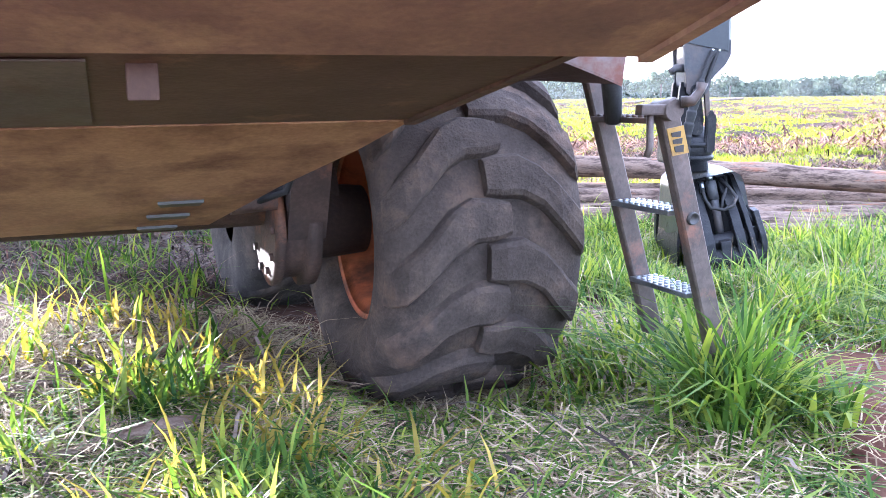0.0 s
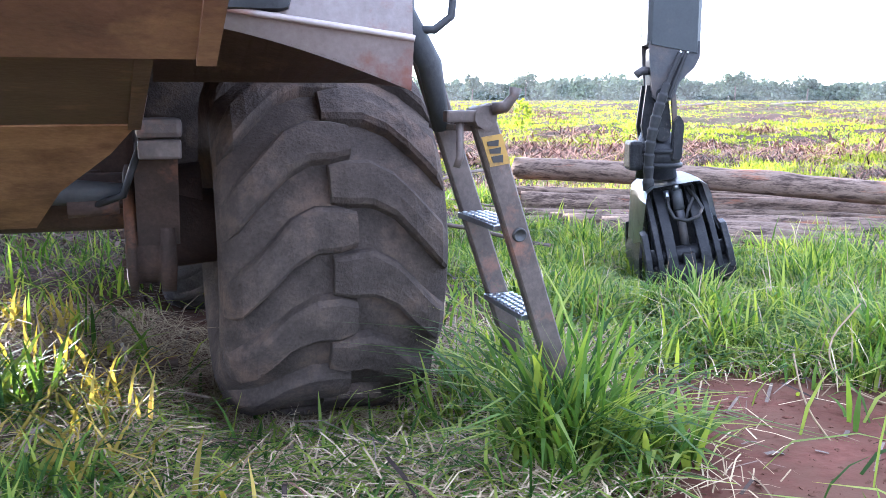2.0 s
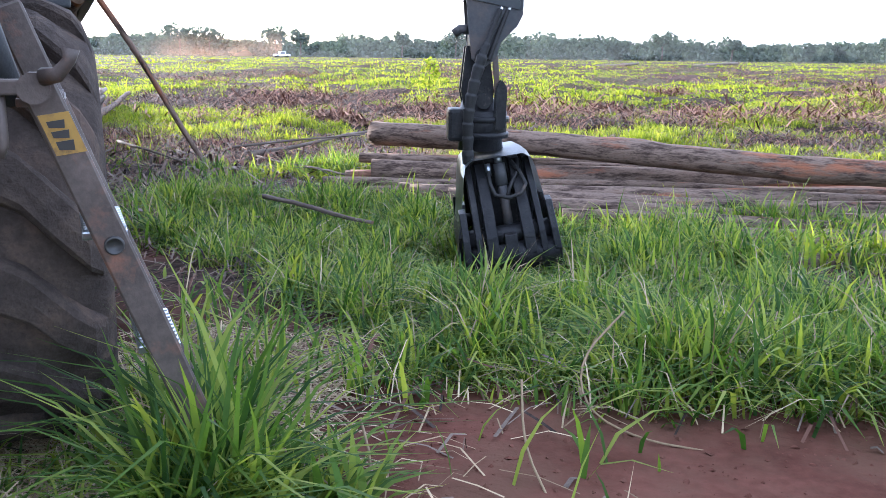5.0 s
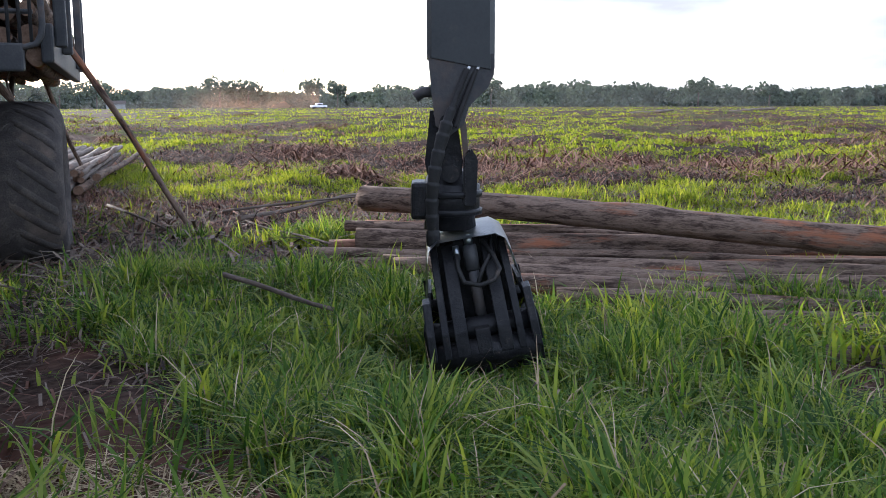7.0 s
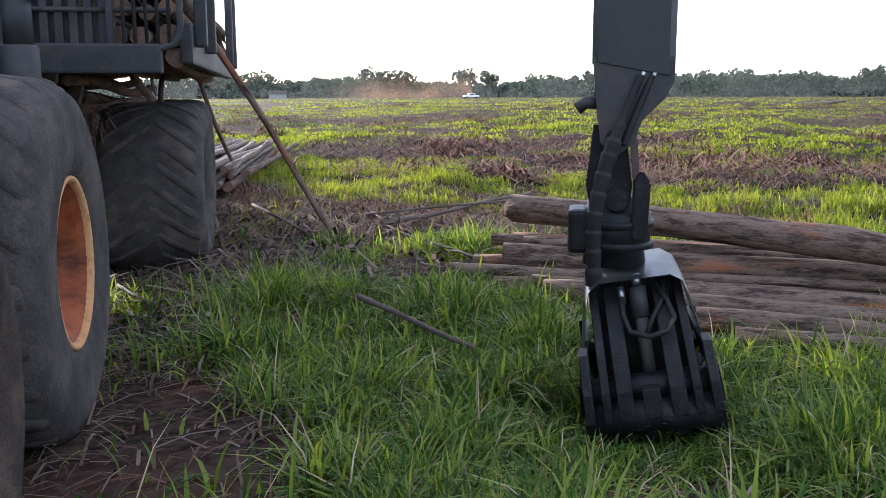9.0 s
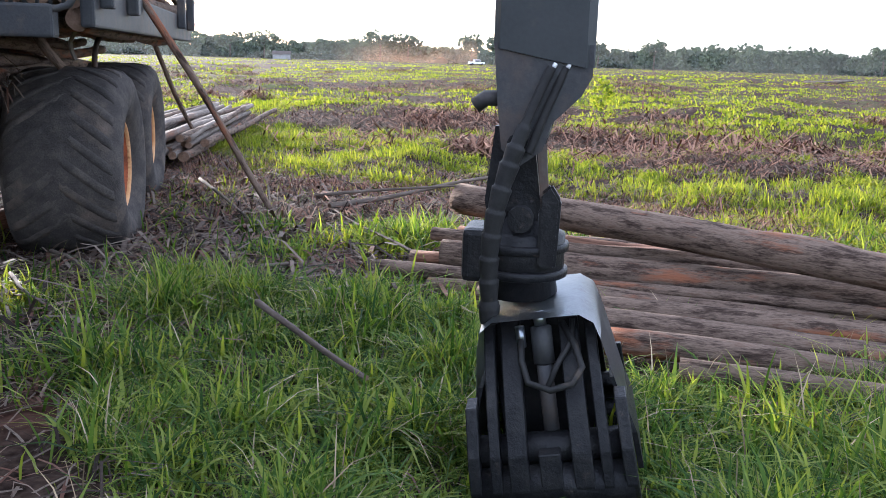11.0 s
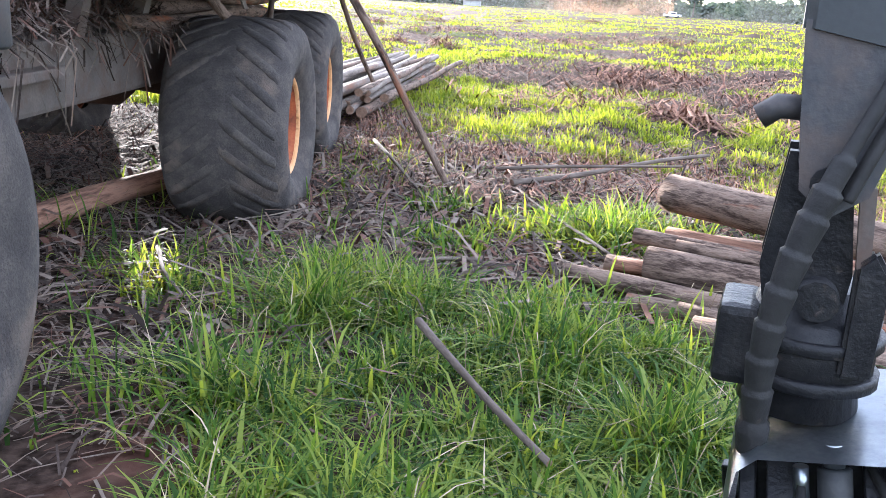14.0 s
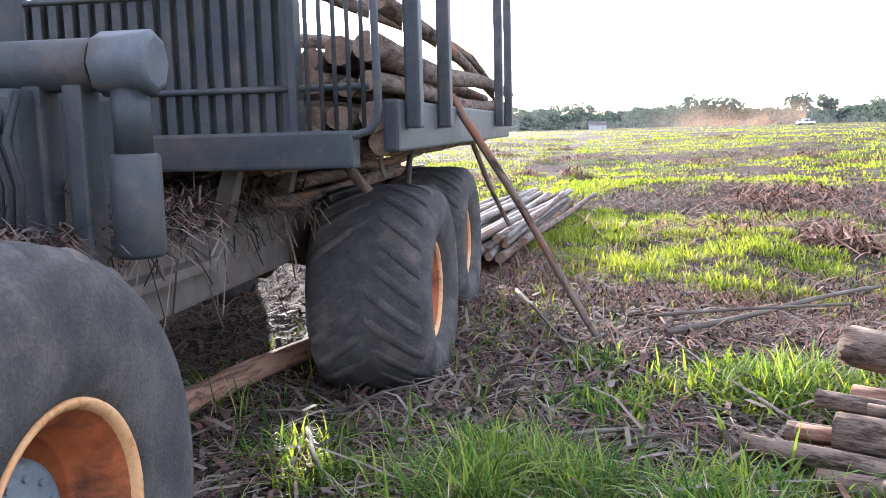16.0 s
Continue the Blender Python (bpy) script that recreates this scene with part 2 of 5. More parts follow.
def hashed(i, j, k):
    v = np.sin(i * 127.1 + j * 311.7 + k * 74.7) * 43758.5453
    return v - np.floor(v)


def value_noise(x, y, k):
    i, j = np.floor(x), np.floor(y)
    u, v = x - i, y - j
    u, v = u * u * (3 - 2 * u), v * v * (3 - 2 * v)
    a, b, c, d = hashed(i, j, k), hashed(i + 1, j, k), hashed(i, j + 1, k), hashed(i + 1, j + 1, k)
    return (a * (1 - u) + b * u) * (1 - v) + (c * (1 - u) + d * u) * v


def patch(x, y, f=0.55, ph=0.0):
    """Uneven patches, about -1 to 1."""
    v = sum(value_noise(x * f * 2 ** o + 11.3 * o, y * f * 2 ** o, 3.0 * ph + o) * 0.55 ** o for o in range(4))
    return (v / 2.0 - 0.5) * 4.0


def lumps(x, y):
    """Soft numpy noise, about -1 to 1."""
    v = np.sin(1.7 * x + 0.6 * y + 1.3) * np.sin(0.9 * y - 1.1 * x + 0.4)
    v = v + 0.5 * np.sin(3.9 * x - 2.3 * y) * np.sin(3.1 * y + 1.7 * x + 2.0)
    return v * 0.7


def height(x, y):
    x, y = np.asarray(x, float), np.asarray(y, float)
    z = 0.02 - 0.17 * smooth(4.0, 8.5, y) + 0.15 * smooth(16, 60, y)
    far = smooth(12, 40, np.hypot(x, y))
    z = z + (0.022 + 0.05 * far) * lumps(x, y)
    z = z + 0.22 * far * (1 - smooth(100, 300, np.hypot(x, y))) * patch(x, y, 0.14, 4.0)
    z = z + 0.14 * far * (1 - 0.8 * smooth(120, 400, np.hypot(x, y))) * np.sin(0.21 * x + 1.0) * np.sin(0.17 * y - 0.4)
    rough = smooth(11.8, 16, y) * (1 - smooth(70, 200, y)) * smooth(-3.6, -2.2, x + 0.25 * (y - 18))
    z = z + 0.17 * rough * patch(x, y * 0.8, 0.26, 21.0) + 0.05 * rough * patch(x, y, 1.0, 23.0)
    c, s = math.cos(radians(ANGLE)), math.sin(radians(ANGLE))
    mx, my = (x - 0.37) * c + (y - 4.37) * s, -(x - 0.37) * s + (y - 4.37) * c
    z = z - (0.19 - 0.06 * smooth(0.8, 1.6, my)) * smooth(0.45, 0.0, mx) * smooth(-1.1, -0.85, mx) * smooth(-1.5, -0.5, my) * (1 - 0.5 * smooth(0.6, 1.2, my) + 0.55 * smooth(5.4, 6.4, my))     # the wheel rut
    z = z - 0.09 * np.exp(-((x - 1.88) ** 2 + (y - 6.75) ** 2) / 0.35)          # trodden hollow round the grapple
    z = z - 0.30 * np.exp(-((x - 5.2) ** 2 / 5.0 + (y - 26.5) ** 2 / 3.5)) + 0.22 * np.exp(-((x - 4.5) ** 2 / 9.0 + (y - 30.0) ** 2 / 5.0))    # a red hollow and its bank
    z = z + 0.05 * np.exp(-((x - 2.6) ** 2 / 1.2 + (y - 2.7) ** 2 / 0.5))
    return z


# ---- mesh helpers ----
def part(name, bm, material, parent, label=""):
    """Links a bmesh as one mesh object under a thing or a part."""
    me = bpy.data.meshes.new(name)
    bm.to_mesh(me)
    bm.free()
    for m in material if isinstance(material, (list, tuple)) else (material,):
        me.materials.append(m)
    ob = new(name, me)
    ob.parent = parent
    if label:
        ob["label"] = label
    return ob


def thing(name, m, label, category, group="", kind=""):
    ob = new(name)
    ob.empty_display_size = 0.1
    ob.matrix_world = m
    return tagged(ob, label, category, group, kind)


def box(bm, lo, hi, bevel=0.01, m=None):
    r = bmesh.ops.create_cube(bm, size=1.0)["verts"]
    lo, hi = Vector(lo), Vector(hi)
    for v in r:
        v.co = Vector((lo[i] + (v.co[i] + 0.5) * (hi[i] - lo[i]) for i in range(3)))
    if bevel:
        es = list({e for v in r for e in v.link_edges})
        got = bmesh.ops.bevel(bm, geom=es, offset=min(bevel, 0.45 * min(abs(hi[i] - lo[i]) for i in range(3))), segments=2, affect="EDGES", profile=0.6)
        r = list({v for f in got["faces"] for v in f.verts} | {v for v in r if v.is_valid})
    if m:
        bmesh.ops.transform(bm, matrix=m, verts=[v for v in r if v.is_valid])
    return r


def tube(bm, pts, rad, seg=10, caps=True):
    """A round bar or hose along points; rad is one radius or one per point."""
    pts = [Vector(p) for p in pts]
    rads = rad if isinstance(rad, (list, tuple)) else [rad] * len(pts)
    rings, side = [], None
    for i, p in enumerate(pts):
        d = (pts[min(i + 1, len(pts) - 1)] - pts[max(i - 1, 0)]).normalized()
        if side is None:
            side = d.orthogonal().normalized()
        side = (side - d * side.dot(d)).normalized()
        up = d.cross(side)
        rings.append([bm.verts.new(p + rads[i] * (math.cos(2 * math.pi * k / seg) * side + math.sin(2 * math.pi * k / seg) * up)) for k in range(seg)])
    for a, b in zip(rings, rings[1:]):
        for k in range(seg):
            bm.faces.new((a[k], a[(k + 1) % seg], b[(k + 1) % seg], b[k])).smooth = True
    if caps:
        bm.faces.new(rings[0][::-1])
        bm.faces.new(rings[-1])
    return rings


def plate(bm, outline, depth):
    """A flat plate: an outline of 3D corners, thickened by the vector depth."""
    a = [bm.verts.new(Vector(p)) for p in outline]
    b = [bm.verts.new(Vector(p) + Vector(depth)) for p in outline]
    bm.faces.new(a)
    bm.faces.new(b[::-1])
    for i in range(len(a)):
        j = (i + 1) % len(a)
        bm.faces.new((a[j], a[i], b[i], b[j]))
    return a + b


def lathe(bm, profile, seg=48):
    """Turns (along, radius) points about the local x axis."""
    rings = []
    for h, r in profile:
        rings.append([bm.verts.new((h, r * math.cos(2 * math.pi * k / seg), r * math.sin(2 * math.pi * k / seg))) for k in range(seg)])
    for a, b in zip(rings, rings[1:]):
        for k in range(seg):
            bm.faces.new((a[k], a[(k + 1) % seg], b[(k + 1) % seg], b[k])).smooth = True
    return rings


def fix(bm):
    bmesh.ops.recalc_face_normals(bm, faces=bm.faces)
    return bm


# ---- the ground ----
def sheet():
    xs = np.concatenate([-np.geomspace(900, 9, 90), np.linspace(-8.6, 9.6, 150), np.geomspace(10, 900, 90)])
    ys = np.concatenate([-np.geomspace(400, 5, 26), np.linspace(-4.7, 16, 150), np.geomspace(16.3, 1500, 170)])
    X, Y = np.meshgrid(xs, ys)
    Z = height(X, Y)
    nx, ny = len(xs), len(ys)
    v = np.stack([X, Y, Z], -1).reshape(-1, 3)
    i = np.arange(nx * ny).reshape(ny, nx)
    f = np.stack([i[:-1, :-1], i[:-1, 1:], i[1:, 1:], i[1:, :-1]], -1).reshape(-1, 4)
    me = bpy.data.meshes.new("ground")
    me.from_pydata(v.tolist(), [], f.tolist())
    me.polygons.foreach_set("use_smooth", np.ones(len(f), bool))
    return me


def soil():
    m = surf("red_soil", [(0.040, 0.017, 0.012), (0.078, 0.033, 0.023), (0.12, 0.055, 0.039)], 2.4, 1.0, bump=1.0, fine=22, spots=((0.085, 0.045, 0.030), 1.6, 0.46, 0.60), spec=0.03)
    n, l = m.node_tree.nodes, m.node_tree.links
    p = n["Principled BSDF"]
    had = p.inputs["Base Color"].links[0].from_socket
    tc, far = n.new("ShaderNodeTexCoord"), n.new("ShaderNodeTexNoise")
    far.inputs["Scale"].default_value, far.inputs["Detail"].default_value = 0.16, 9.0
    far.inputs["Roughness"].default_value = 0.72
    ramp = n.new("ShaderNodeValToRGB")
    ramp.color_ramp.elements[0].position, ramp.color_ramp.elements[0].color = 0.49, (0.070, 0.046, 0.036, 1)
    ramp.color_ramp.elements[1].position, ramp.color_ramp.elements[1].color = 0.66, (0.085, 0.11, 0.026, 1)
    l.new(tc.outputs["Object"], far.inputs["Vector"])
    l.new(far.outputs["Fac"], ramp.inputs[0])
    mulch, mr, md, mm = n.new("ShaderNodeTexNoise"), n.new("ShaderNodeMapRange"), n.new("ShaderNodeMath"), n.new("ShaderNodeMix")
    mulch.inputs["Scale"].default_value, mulch.inputs["Detail"].default_value = 0.8, 8.0
    l.new(tc.outputs["Object"], mulch.inputs["Vector"])
    sp = n.new("ShaderNodeSeparateXYZ")
    l.new(tc.outputs["Object"], sp.inputs[0])
    l.new(sp.outputs["Y"], mr.inputs["Value"])
    mr.inputs["From Min"].default_value, mr.inputs["From Max"].default_value = 4.4, 6.0
    md.operation, md.use_clamp = "MULTIPLY", True
    l.new(mr.outputs[0], md.inputs[0])
    mn = n.new("ShaderNodeMapRange")
    mn.inputs["From Min"].default_value, mn.inputs["From Max"].default_value = 0.20, 0.42
    l.new(mulch.outputs["Fac"], mn.inputs["Value"])
    l.new(mn.outputs[0], md.inputs[1])
    fine = n.new("ShaderNodeTexNoise")
    fine.inputs["Scale"].default_value, fine.inputs["Detail"].default_value = 14.0, 6.0
    l.new(tc.outputs["Object"], fine.inputs["Vector"])
    fr = n.new("ShaderNodeValToRGB")
    fr.color_ramp.elements[0].position, fr.color_ramp.elements[0].color = 0.35, (0.016, 0.0105, 0.0085, 1)
    fr.color_ramp.elements[1].position, fr.color_ramp.elements[1].color = 0.66, (0.060, 0.041, 0.031, 1)
    l.new(fine.outputs["Fac"], fr.inputs[0])
    mm.data_type = "RGBA"
    l.new(md.outputs[0], mm.inputs["Factor"])
    l.new(had, mm.inputs[6])
    l.new(fr.outputs[0], mm.inputs[7])
    had = mm.outputs[2]
    sep, rng, mx = n.new("ShaderNodeSeparateXYZ"), n.new("ShaderNodeMapRange"), n.new("ShaderNodeMix")
    l.new(tc.outputs["Object"], sep.inputs[0])
    l.new(sep.outputs["Y"], rng.inputs["Value"])
    rng.inputs["From Min"].default_value, rng.inputs["From Max"].default_value = 18.0, 45.0
    rng.inputs["To Max"].default_value = 0.85
    mx.data_type = "RGBA"
    l.new(rng.outputs[0], mx.inputs["Factor"])
    l.new(had, mx.inputs[6])
    l.new(ramp.outputs[0], mx.inputs[7])
    l.new(mx.outputs[2], p.inputs["Base Color"])
    return m


ground = new("ground", sheet())
ground.data.materials.append(soil())
tagged(ground, "uneven red soil field of a felled plantation", "ground", kind="structure")

# ---- the log forwarder ----
MACHINE = pose(0.37, 4.37, 0, 0, 0, ANGLE)
machine = thing("forwarder", MACHINE, "dusty grey forestry forwarder with orange rims, loaded with logs", "forwarder")
LEFT = -3.6         # the far side's outer tyre face, across the machine


def make_tyre(diameter, width, rim, deep, inset):
    """A tyre carcass about the x axis, outer face at x = 0, its bead set in behind the bulging side."""
    bm = bmesh.new()
    R, r, w = diameter / 2, rim / 2, width
    c = R - deep
    half = [(-inset - 0.035, r - 0.012), (-inset - 0.010, r + 0.022), (-0.68 * inset, r + 0.10 * (c - r)), (-0.22 * inset, r + 0.30 * (c - r)), (-0.002, r + 0.50 * (c - r)), (-0.004, r + 0.66 * (c - r)), (-0.030, r + 0.84 * (c - r)), (-0.085, c - 0.028), (-0.16, c - 0.004)]
    lathe(bm, half + [(-w / 2, c + 0.012)] + [(-w - x, q) for x, q in reversed(half)], 72)
    return fix(bm)


def make_lug(diameter, width, deep, sweep, knee, lugs, row, fat, seed):
    """One bent tread lug of the near (0) or far (1) row, standing on the carcass at angle 0."""
    bm = bmesh.new()
    R, w = diameter / 2, width
    rng = random.Random(seed)
    half, rows = fat * 2 * math.pi / lugs, []
    for u, drop in ((-0.05, 0.004), (0.02, 0.0), (0.12, 0.0), (0.22, 0.0), (0.30, 0.004), (0.36, 0.012), (0.42, 0.034), (0.46, 0.085), (0.485, 0.15)):
        x = -w / 2 + (u * w if row == 0 else -u * w)
        a = sweep * max(0.0, u - knee) / 0.4
        top = R - drop - rng.uniform(0, 0.012 if deep > 0.03 else 0.005)
        low = top - deep - 0.03
        h = half * ((0.78 if u < 0 else 1.0) + rng.uniform(-0.07, 0.07))
        rows.append([bm.verts.new((x, q * math.cos(a + da), q * math.sin(a + da))) for da, q in ((-h * 1.30, low), (-h * 1.04, top - 0.020), (-h * 0.80, top - 0.003), (0.0, top), (h * 0.80, top - 0.003), (h * 1.04, top - 0.020), (h * 1.30, low))])
    for p, q in zip(rows, rows[1:]):
        for i in range(6):
            bm.faces.new((p[i], p[i + 1], q[i + 1], q[i])).smooth = deep < 0.03
    bm.faces.new(rows[0])
    bm.faces.new(rows[-1][::-1])
    return fix(bm)


def make_rim(rim, width):
    bm = bmesh.new()
    r = rim / 2
    lathe(bm, [(-0.034, r - 0.024), (-0.06, r - 0.040), (-0.075, r - 0.062), (-0.19, r - 0.085), (-0.20, r - 0.10), (-0.215, r - 0.105), (-0.29, r - 0.125), (-0.30, r - 0.14), (-0.31, 0.20), (-0.31, 0.0)], 56)
    lathe(bm, [(-0.33, 0.0), (-0.33, r - 0.09), (-width + 0.06, r - 0.04), (-width + 0.02, r + 0.012), (-width + 0.03, r - 0.01)], 56)
    return fix(bm)


def make_flange(rim):
    """The rolled outer edge of a rim."""
    bm = bmesh.new()
    r = rim / 2
    lathe(bm, [(-0.055, r - 0.02), (-0.02, r + 0.014), (-0.008, r + 0.010), (-0.004, r), (-0.012, r - 0.014), (-0.024, r - 0.022), (-0.04, r - 0.026)], 64)
    return fix(bm)


def make_hub():
    bm = bmesh.new()
    lathe(bm, [(-0.31, 0.235), (-0.20, 0.222), (-0.185, 0.212), (-0.18, 0.195), (-0.18, 0.065), (-0.165, 0.055), (-0.15, 0.045), (-0.146, 0.03), (-0.146, 0.0)], 40)
    for k in range(12):
        a = 2 * math.pi * k / 12
        y, z = 0.165 * math.cos(a), 0.165 * math.sin(a)
        tube(bm, [(-0.19, y, z), (-0.168, y, z)], 0.012, 6)
    return fix(bm)


def mesh_of(name, bm, material):
    me = bpy.data.meshes.new(name)
    bm.to_mesh(me)
    bm.free()
    me.materials.append(material)
    return me


DIAM, WIDE, RIM = 1.62, 0.90, 0.79
FRONT_LUGS, REAR_LUGS = 14, 24
TYRE_FRONT = mesh_of("tyre", make_tyre(DIAM, WIDE, RIM, 0.07, 0.095), M_RUBBER_BROWN)
TYRE_REAR = mesh_of("tyre", make_tyre(1.74, 0.98, RIM, 0.014, 0.085), M_RUBBER)
TYRE_MIDDLE = mesh_of("tyre", make_tyre(1.74, 0.98, RIM, 0.014, 0.02), M_RUBBER)
LUG_FRONT = [[mesh_of("tread_lug", make_lug(DIAM, WIDE, 0.07, 0.50, 0.17, FRONT_LUGS, row, 0.24, 7 * row + k), M_RUBBER_BROWN) for k in range(3)] for row in (0, 1)]
LUG_REAR = [[mesh_of("tread_lug", make_lug(1.74, 0.98, 0.014, 0.36, -0.1, REAR_LUGS, row, 0.25, 50 + 7 * row + k), M_RUBBER) for k in range(3)] for row in (0, 1)]
RIM_MESH, FLANGE_MESH = mesh_of("rim", make_rim(RIM, WIDE - 0.18), M_ORANGE), mesh_of("rim_flange", make_flange(RIM), M_FLANGE)
HUB_MESH = mesh_of("hub", make_hub(), M_HUB)


def wheel(x, y, z, tyre, turn, mirrored=False):
    w = new("wheel")
    w.parent = machine
    w.empty_display_size = 0.1
    w.matrix_local = pose(x, y, z, turn, 0, 0) if not mirrored else pose(x, y, z, turn, 0, 180)
    for name, me, label in (("tyre", tyre, "dusty black rubber tyre with worn lugs"), ("rim", RIM_MESH, "rust-streaked orange painted steel rim"), ("rim_flange", FLANGE_MESH, "dusty yellow rim edge"), ("hub", HUB_MESH, "grey bolted hub")):
        o = new(name, me)
        o.parent = w
        o["label"] = label
        if name != "tyre":
            o.location = (-0.02 if tyre is TYRE_MIDDLE else -0.09, 0, 0)
    front = tyre is TYRE_FRONT
    lugs, n = (LUG_FRONT, FRONT_LUGS) if front else (LUG_REAR, REAR_LUGS)
    for row in (0, 1):
        for k in range(n):
            o = new("tread_lug", lugs[row][(k * 5 + k // 2) % 3])
            o.parent = w
            o.matrix_local = pose(0, 0, 0, 360 * (k + 0.5 * row) / n, 0, 0)
    return w


AXLES = [(0.05, 0.60), (2.14, 0.65), (7.1, 0.49), (10.1, 0.50)]
for i, (y, z) in enumerate(AXLES):
    out = (0.12, 0.015, 0.26, 0.10)[i]
    wheel(out, y, z, (TYRE_FRONT, TYRE_MIDDLE, TYRE_REAR, TYRE_REAR)[i], 13 * i + 4)
    if i != 1:
        wheel(LEFT - out, y, z, TYRE_FRONT if i == 0 else TYRE_REAR, 29 * i, True)
    bm = bmesh.new()
    h = z + (0.17, 0.0, 0.34, 0.34)[i]
    tube(bm, [(LEFT + 0.8, y, h), (LEFT + 1.1, y, h), (-1.1, y, h), (-0.8, y, h)], [0.16, 0.12, 0.12, 0.16], 16)
    if i:
        tube(bm, [(-1.85, y, h), (-1.73, y, h), (-1.27, y, h), (-1.15, y, h)], [0.14, 0.25, 0.25, 0.14] if i != 1 else [0.13, 0.16, 0.16, 0.13], 18)
    part("axle", fix(bm), M_AXLE, machine, "rust-brown axle housing")
bm = bmesh.new()
tube(bm, [(-1.19, 0, 0.66), (-1.18, 0, 0.66), (-1.15, 0, 0.66), (-1.145, 0, 0.66), (-1.06, 0, 0.66), (-1.055, 0, 0.66), (-1.0, 0, 0.66), (-0.99, 0, 0.66), (-0.75, 0, 0.66)],
     [0.23, 0.265, 0.265, 0.235, 0.235, 0.275, 0.275, 0.17, 0.15], 32)
part("wheel_drive", fix(bm), M_AXLE, machine, "rust-brown planetary drive").location.x = 0.08
bm = bmesh.new()
box(bm, (-1.125, -0.60, 1.055), (-0.965, -0.42, 1.125), 0.02)
box(bm, (-1.12, -0.59, 0.98), (-0.97, -0.43, 1.05), 0.012)
part("steering_housing", bm, M_LADDER, machine, "scuffed grey metal housing over the axle").location.x = 0.08
bm = bmesh.new()
plate(bm, [(-1.14, -0.24, 0.62), (-1.14, -0.40, 0.98), (-1.14, 0.40, 1.0), (-1.14, 0.24, 0.62)], (0.16, 0, 0))
part("steering_knuckle", fix(bm), M_AXLE, machine, "dark rusty steering knuckle").location.x = 0.08
for y, r in ((-0.33, 0.05), (0.33, 0.05)):
    bm = bmesh.new()
    tube(bm, [(-1.30, y, 0.80), (-1.12, y, 0.80)], [r, r * 0.8], 12)
    tube(bm, [(-1.24, y, 0.80), (-1.24, y, 0.88)], 0.03, 10)
    part("tie_rod_joint", fix(bm), M_AXLE, machine)
bm = bmesh.new()
box(bm, (-1.55, 0.45, 0.82), (-1.06, 1.5, 1.20), 0.04)
part("gearbox_guard", bm, M_AXLE, machine)
bm = bmesh.new()
tube(bm, [(-1.75, -0.30, 0.86), (-1.30, -0.34, 0.85), (-1.10, -0.36, 0.85)], [0.05, 0.05, 0.03], 12)
part("steering_cylinder", bm, M_DARK, machine)
bm = bmesh.new()
tube(bm, [(-1.02, -0.40, 1.05), (-1.06, -0.46, 0.95), (-1.10, -0.42, 0.84), (-1.2, -0.36, 0.80)], 0.014, 8)
part("brake_hose", bm, M_HOSE, machine)
# Dark panel added to close the gap where the enclosed bay lies in shade.
bm = bmesh.new()
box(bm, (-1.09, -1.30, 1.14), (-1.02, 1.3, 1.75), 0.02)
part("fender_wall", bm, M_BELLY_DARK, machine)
for a in range(10):
    an = 2 * math.pi * a / 10
    bm = bmesh.new()
    tube(bm, [(-1.205, 0.2 * math.cos(an), 0.66 + 0.2 * math.sin(an)), (-1.17, 0.2 * math.cos(an), 0.66 + 0.2 * math.sin(an))], 0.018, 6)
    part("bolt", bm, M_AXLE, machine).location.x = 0.08

# Added plate: hides the next wheel and keeps the enclosed space shaded.
bm = bmesh.new()
box(bm, (-1.05, 0.98, 0.62), (-0.02, 1.01, 1.42), 0.004)
part("mud_flap", bm, M_RUBBER_BROWN, machine, "dark plate added behind the wheel to fill the shaded gap")

# nose and belly plates
bm = bmesh.new()
plate(bm, [(-2.25, -3.5, 1.56), (-0.90, -3.5, 1.56), (-0.90, -2.5, 1.255), (-2.25, -2.42, 1.26)], (0, 0.01, 0.05))
plate(bm, [(-0.90, -3.5, 1.54), (-0.90, -2.5, 1.245), (-0.90, -2.46, 2.1), (-0.90, -3.5, 2.1)], (-0.03, 0, 0))
part("nose_plate", fix(bm), M_NOSE, machine, "brown dusty sloping nose plate")
bm = bmesh.new()
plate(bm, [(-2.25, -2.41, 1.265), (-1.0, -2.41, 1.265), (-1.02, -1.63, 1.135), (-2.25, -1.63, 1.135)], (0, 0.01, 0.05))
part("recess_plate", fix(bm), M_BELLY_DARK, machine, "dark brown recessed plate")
bm = bmesh.new()
plate(bm, [(-2.02, -2.36, 1.250), (-1.83, -2.36, 1.250), (-1.81, -1.70, 1.140), (-2.02, -1.70, 1.140)], (0, 0, 0.004))
part("patch_plate", fix(bm), M_FRAME, machine, "scuffed greyish patch plate")
bm = bmesh.new()
plate(bm, [(-0.99, -2.41, 1.262), (-1.02, -1.63, 1.12), (-1.0, -1.50, 1.20), (-1.0, -1.50, 1.6), (-0.99, -2.41, 1.6)], (-0.03, 0, 0))
part("nose_gusset", fix(bm), M_BELLY_DARK, machine, "brown dusty end gusset")
bm = bmesh.new()
box(bm, (-1.77, -2.32, 1.19), (-1.72, -2.29, 1.27), 0.005)
part("bracket", bm, M_BELLY_DARK, machine, "brown bracket tab")
bm = bmesh.new()
plate(bm, [(-2.25, -1.62, 1.13), (-1.03, -1.62, 1.13), (-1.10, -1.40, 1.05), (-1.26, -1.05, 0.92), (-1.40, -0.45, 0.735), (-2.25, -0.45, 0.735)], (0, 0.01, 0.04))
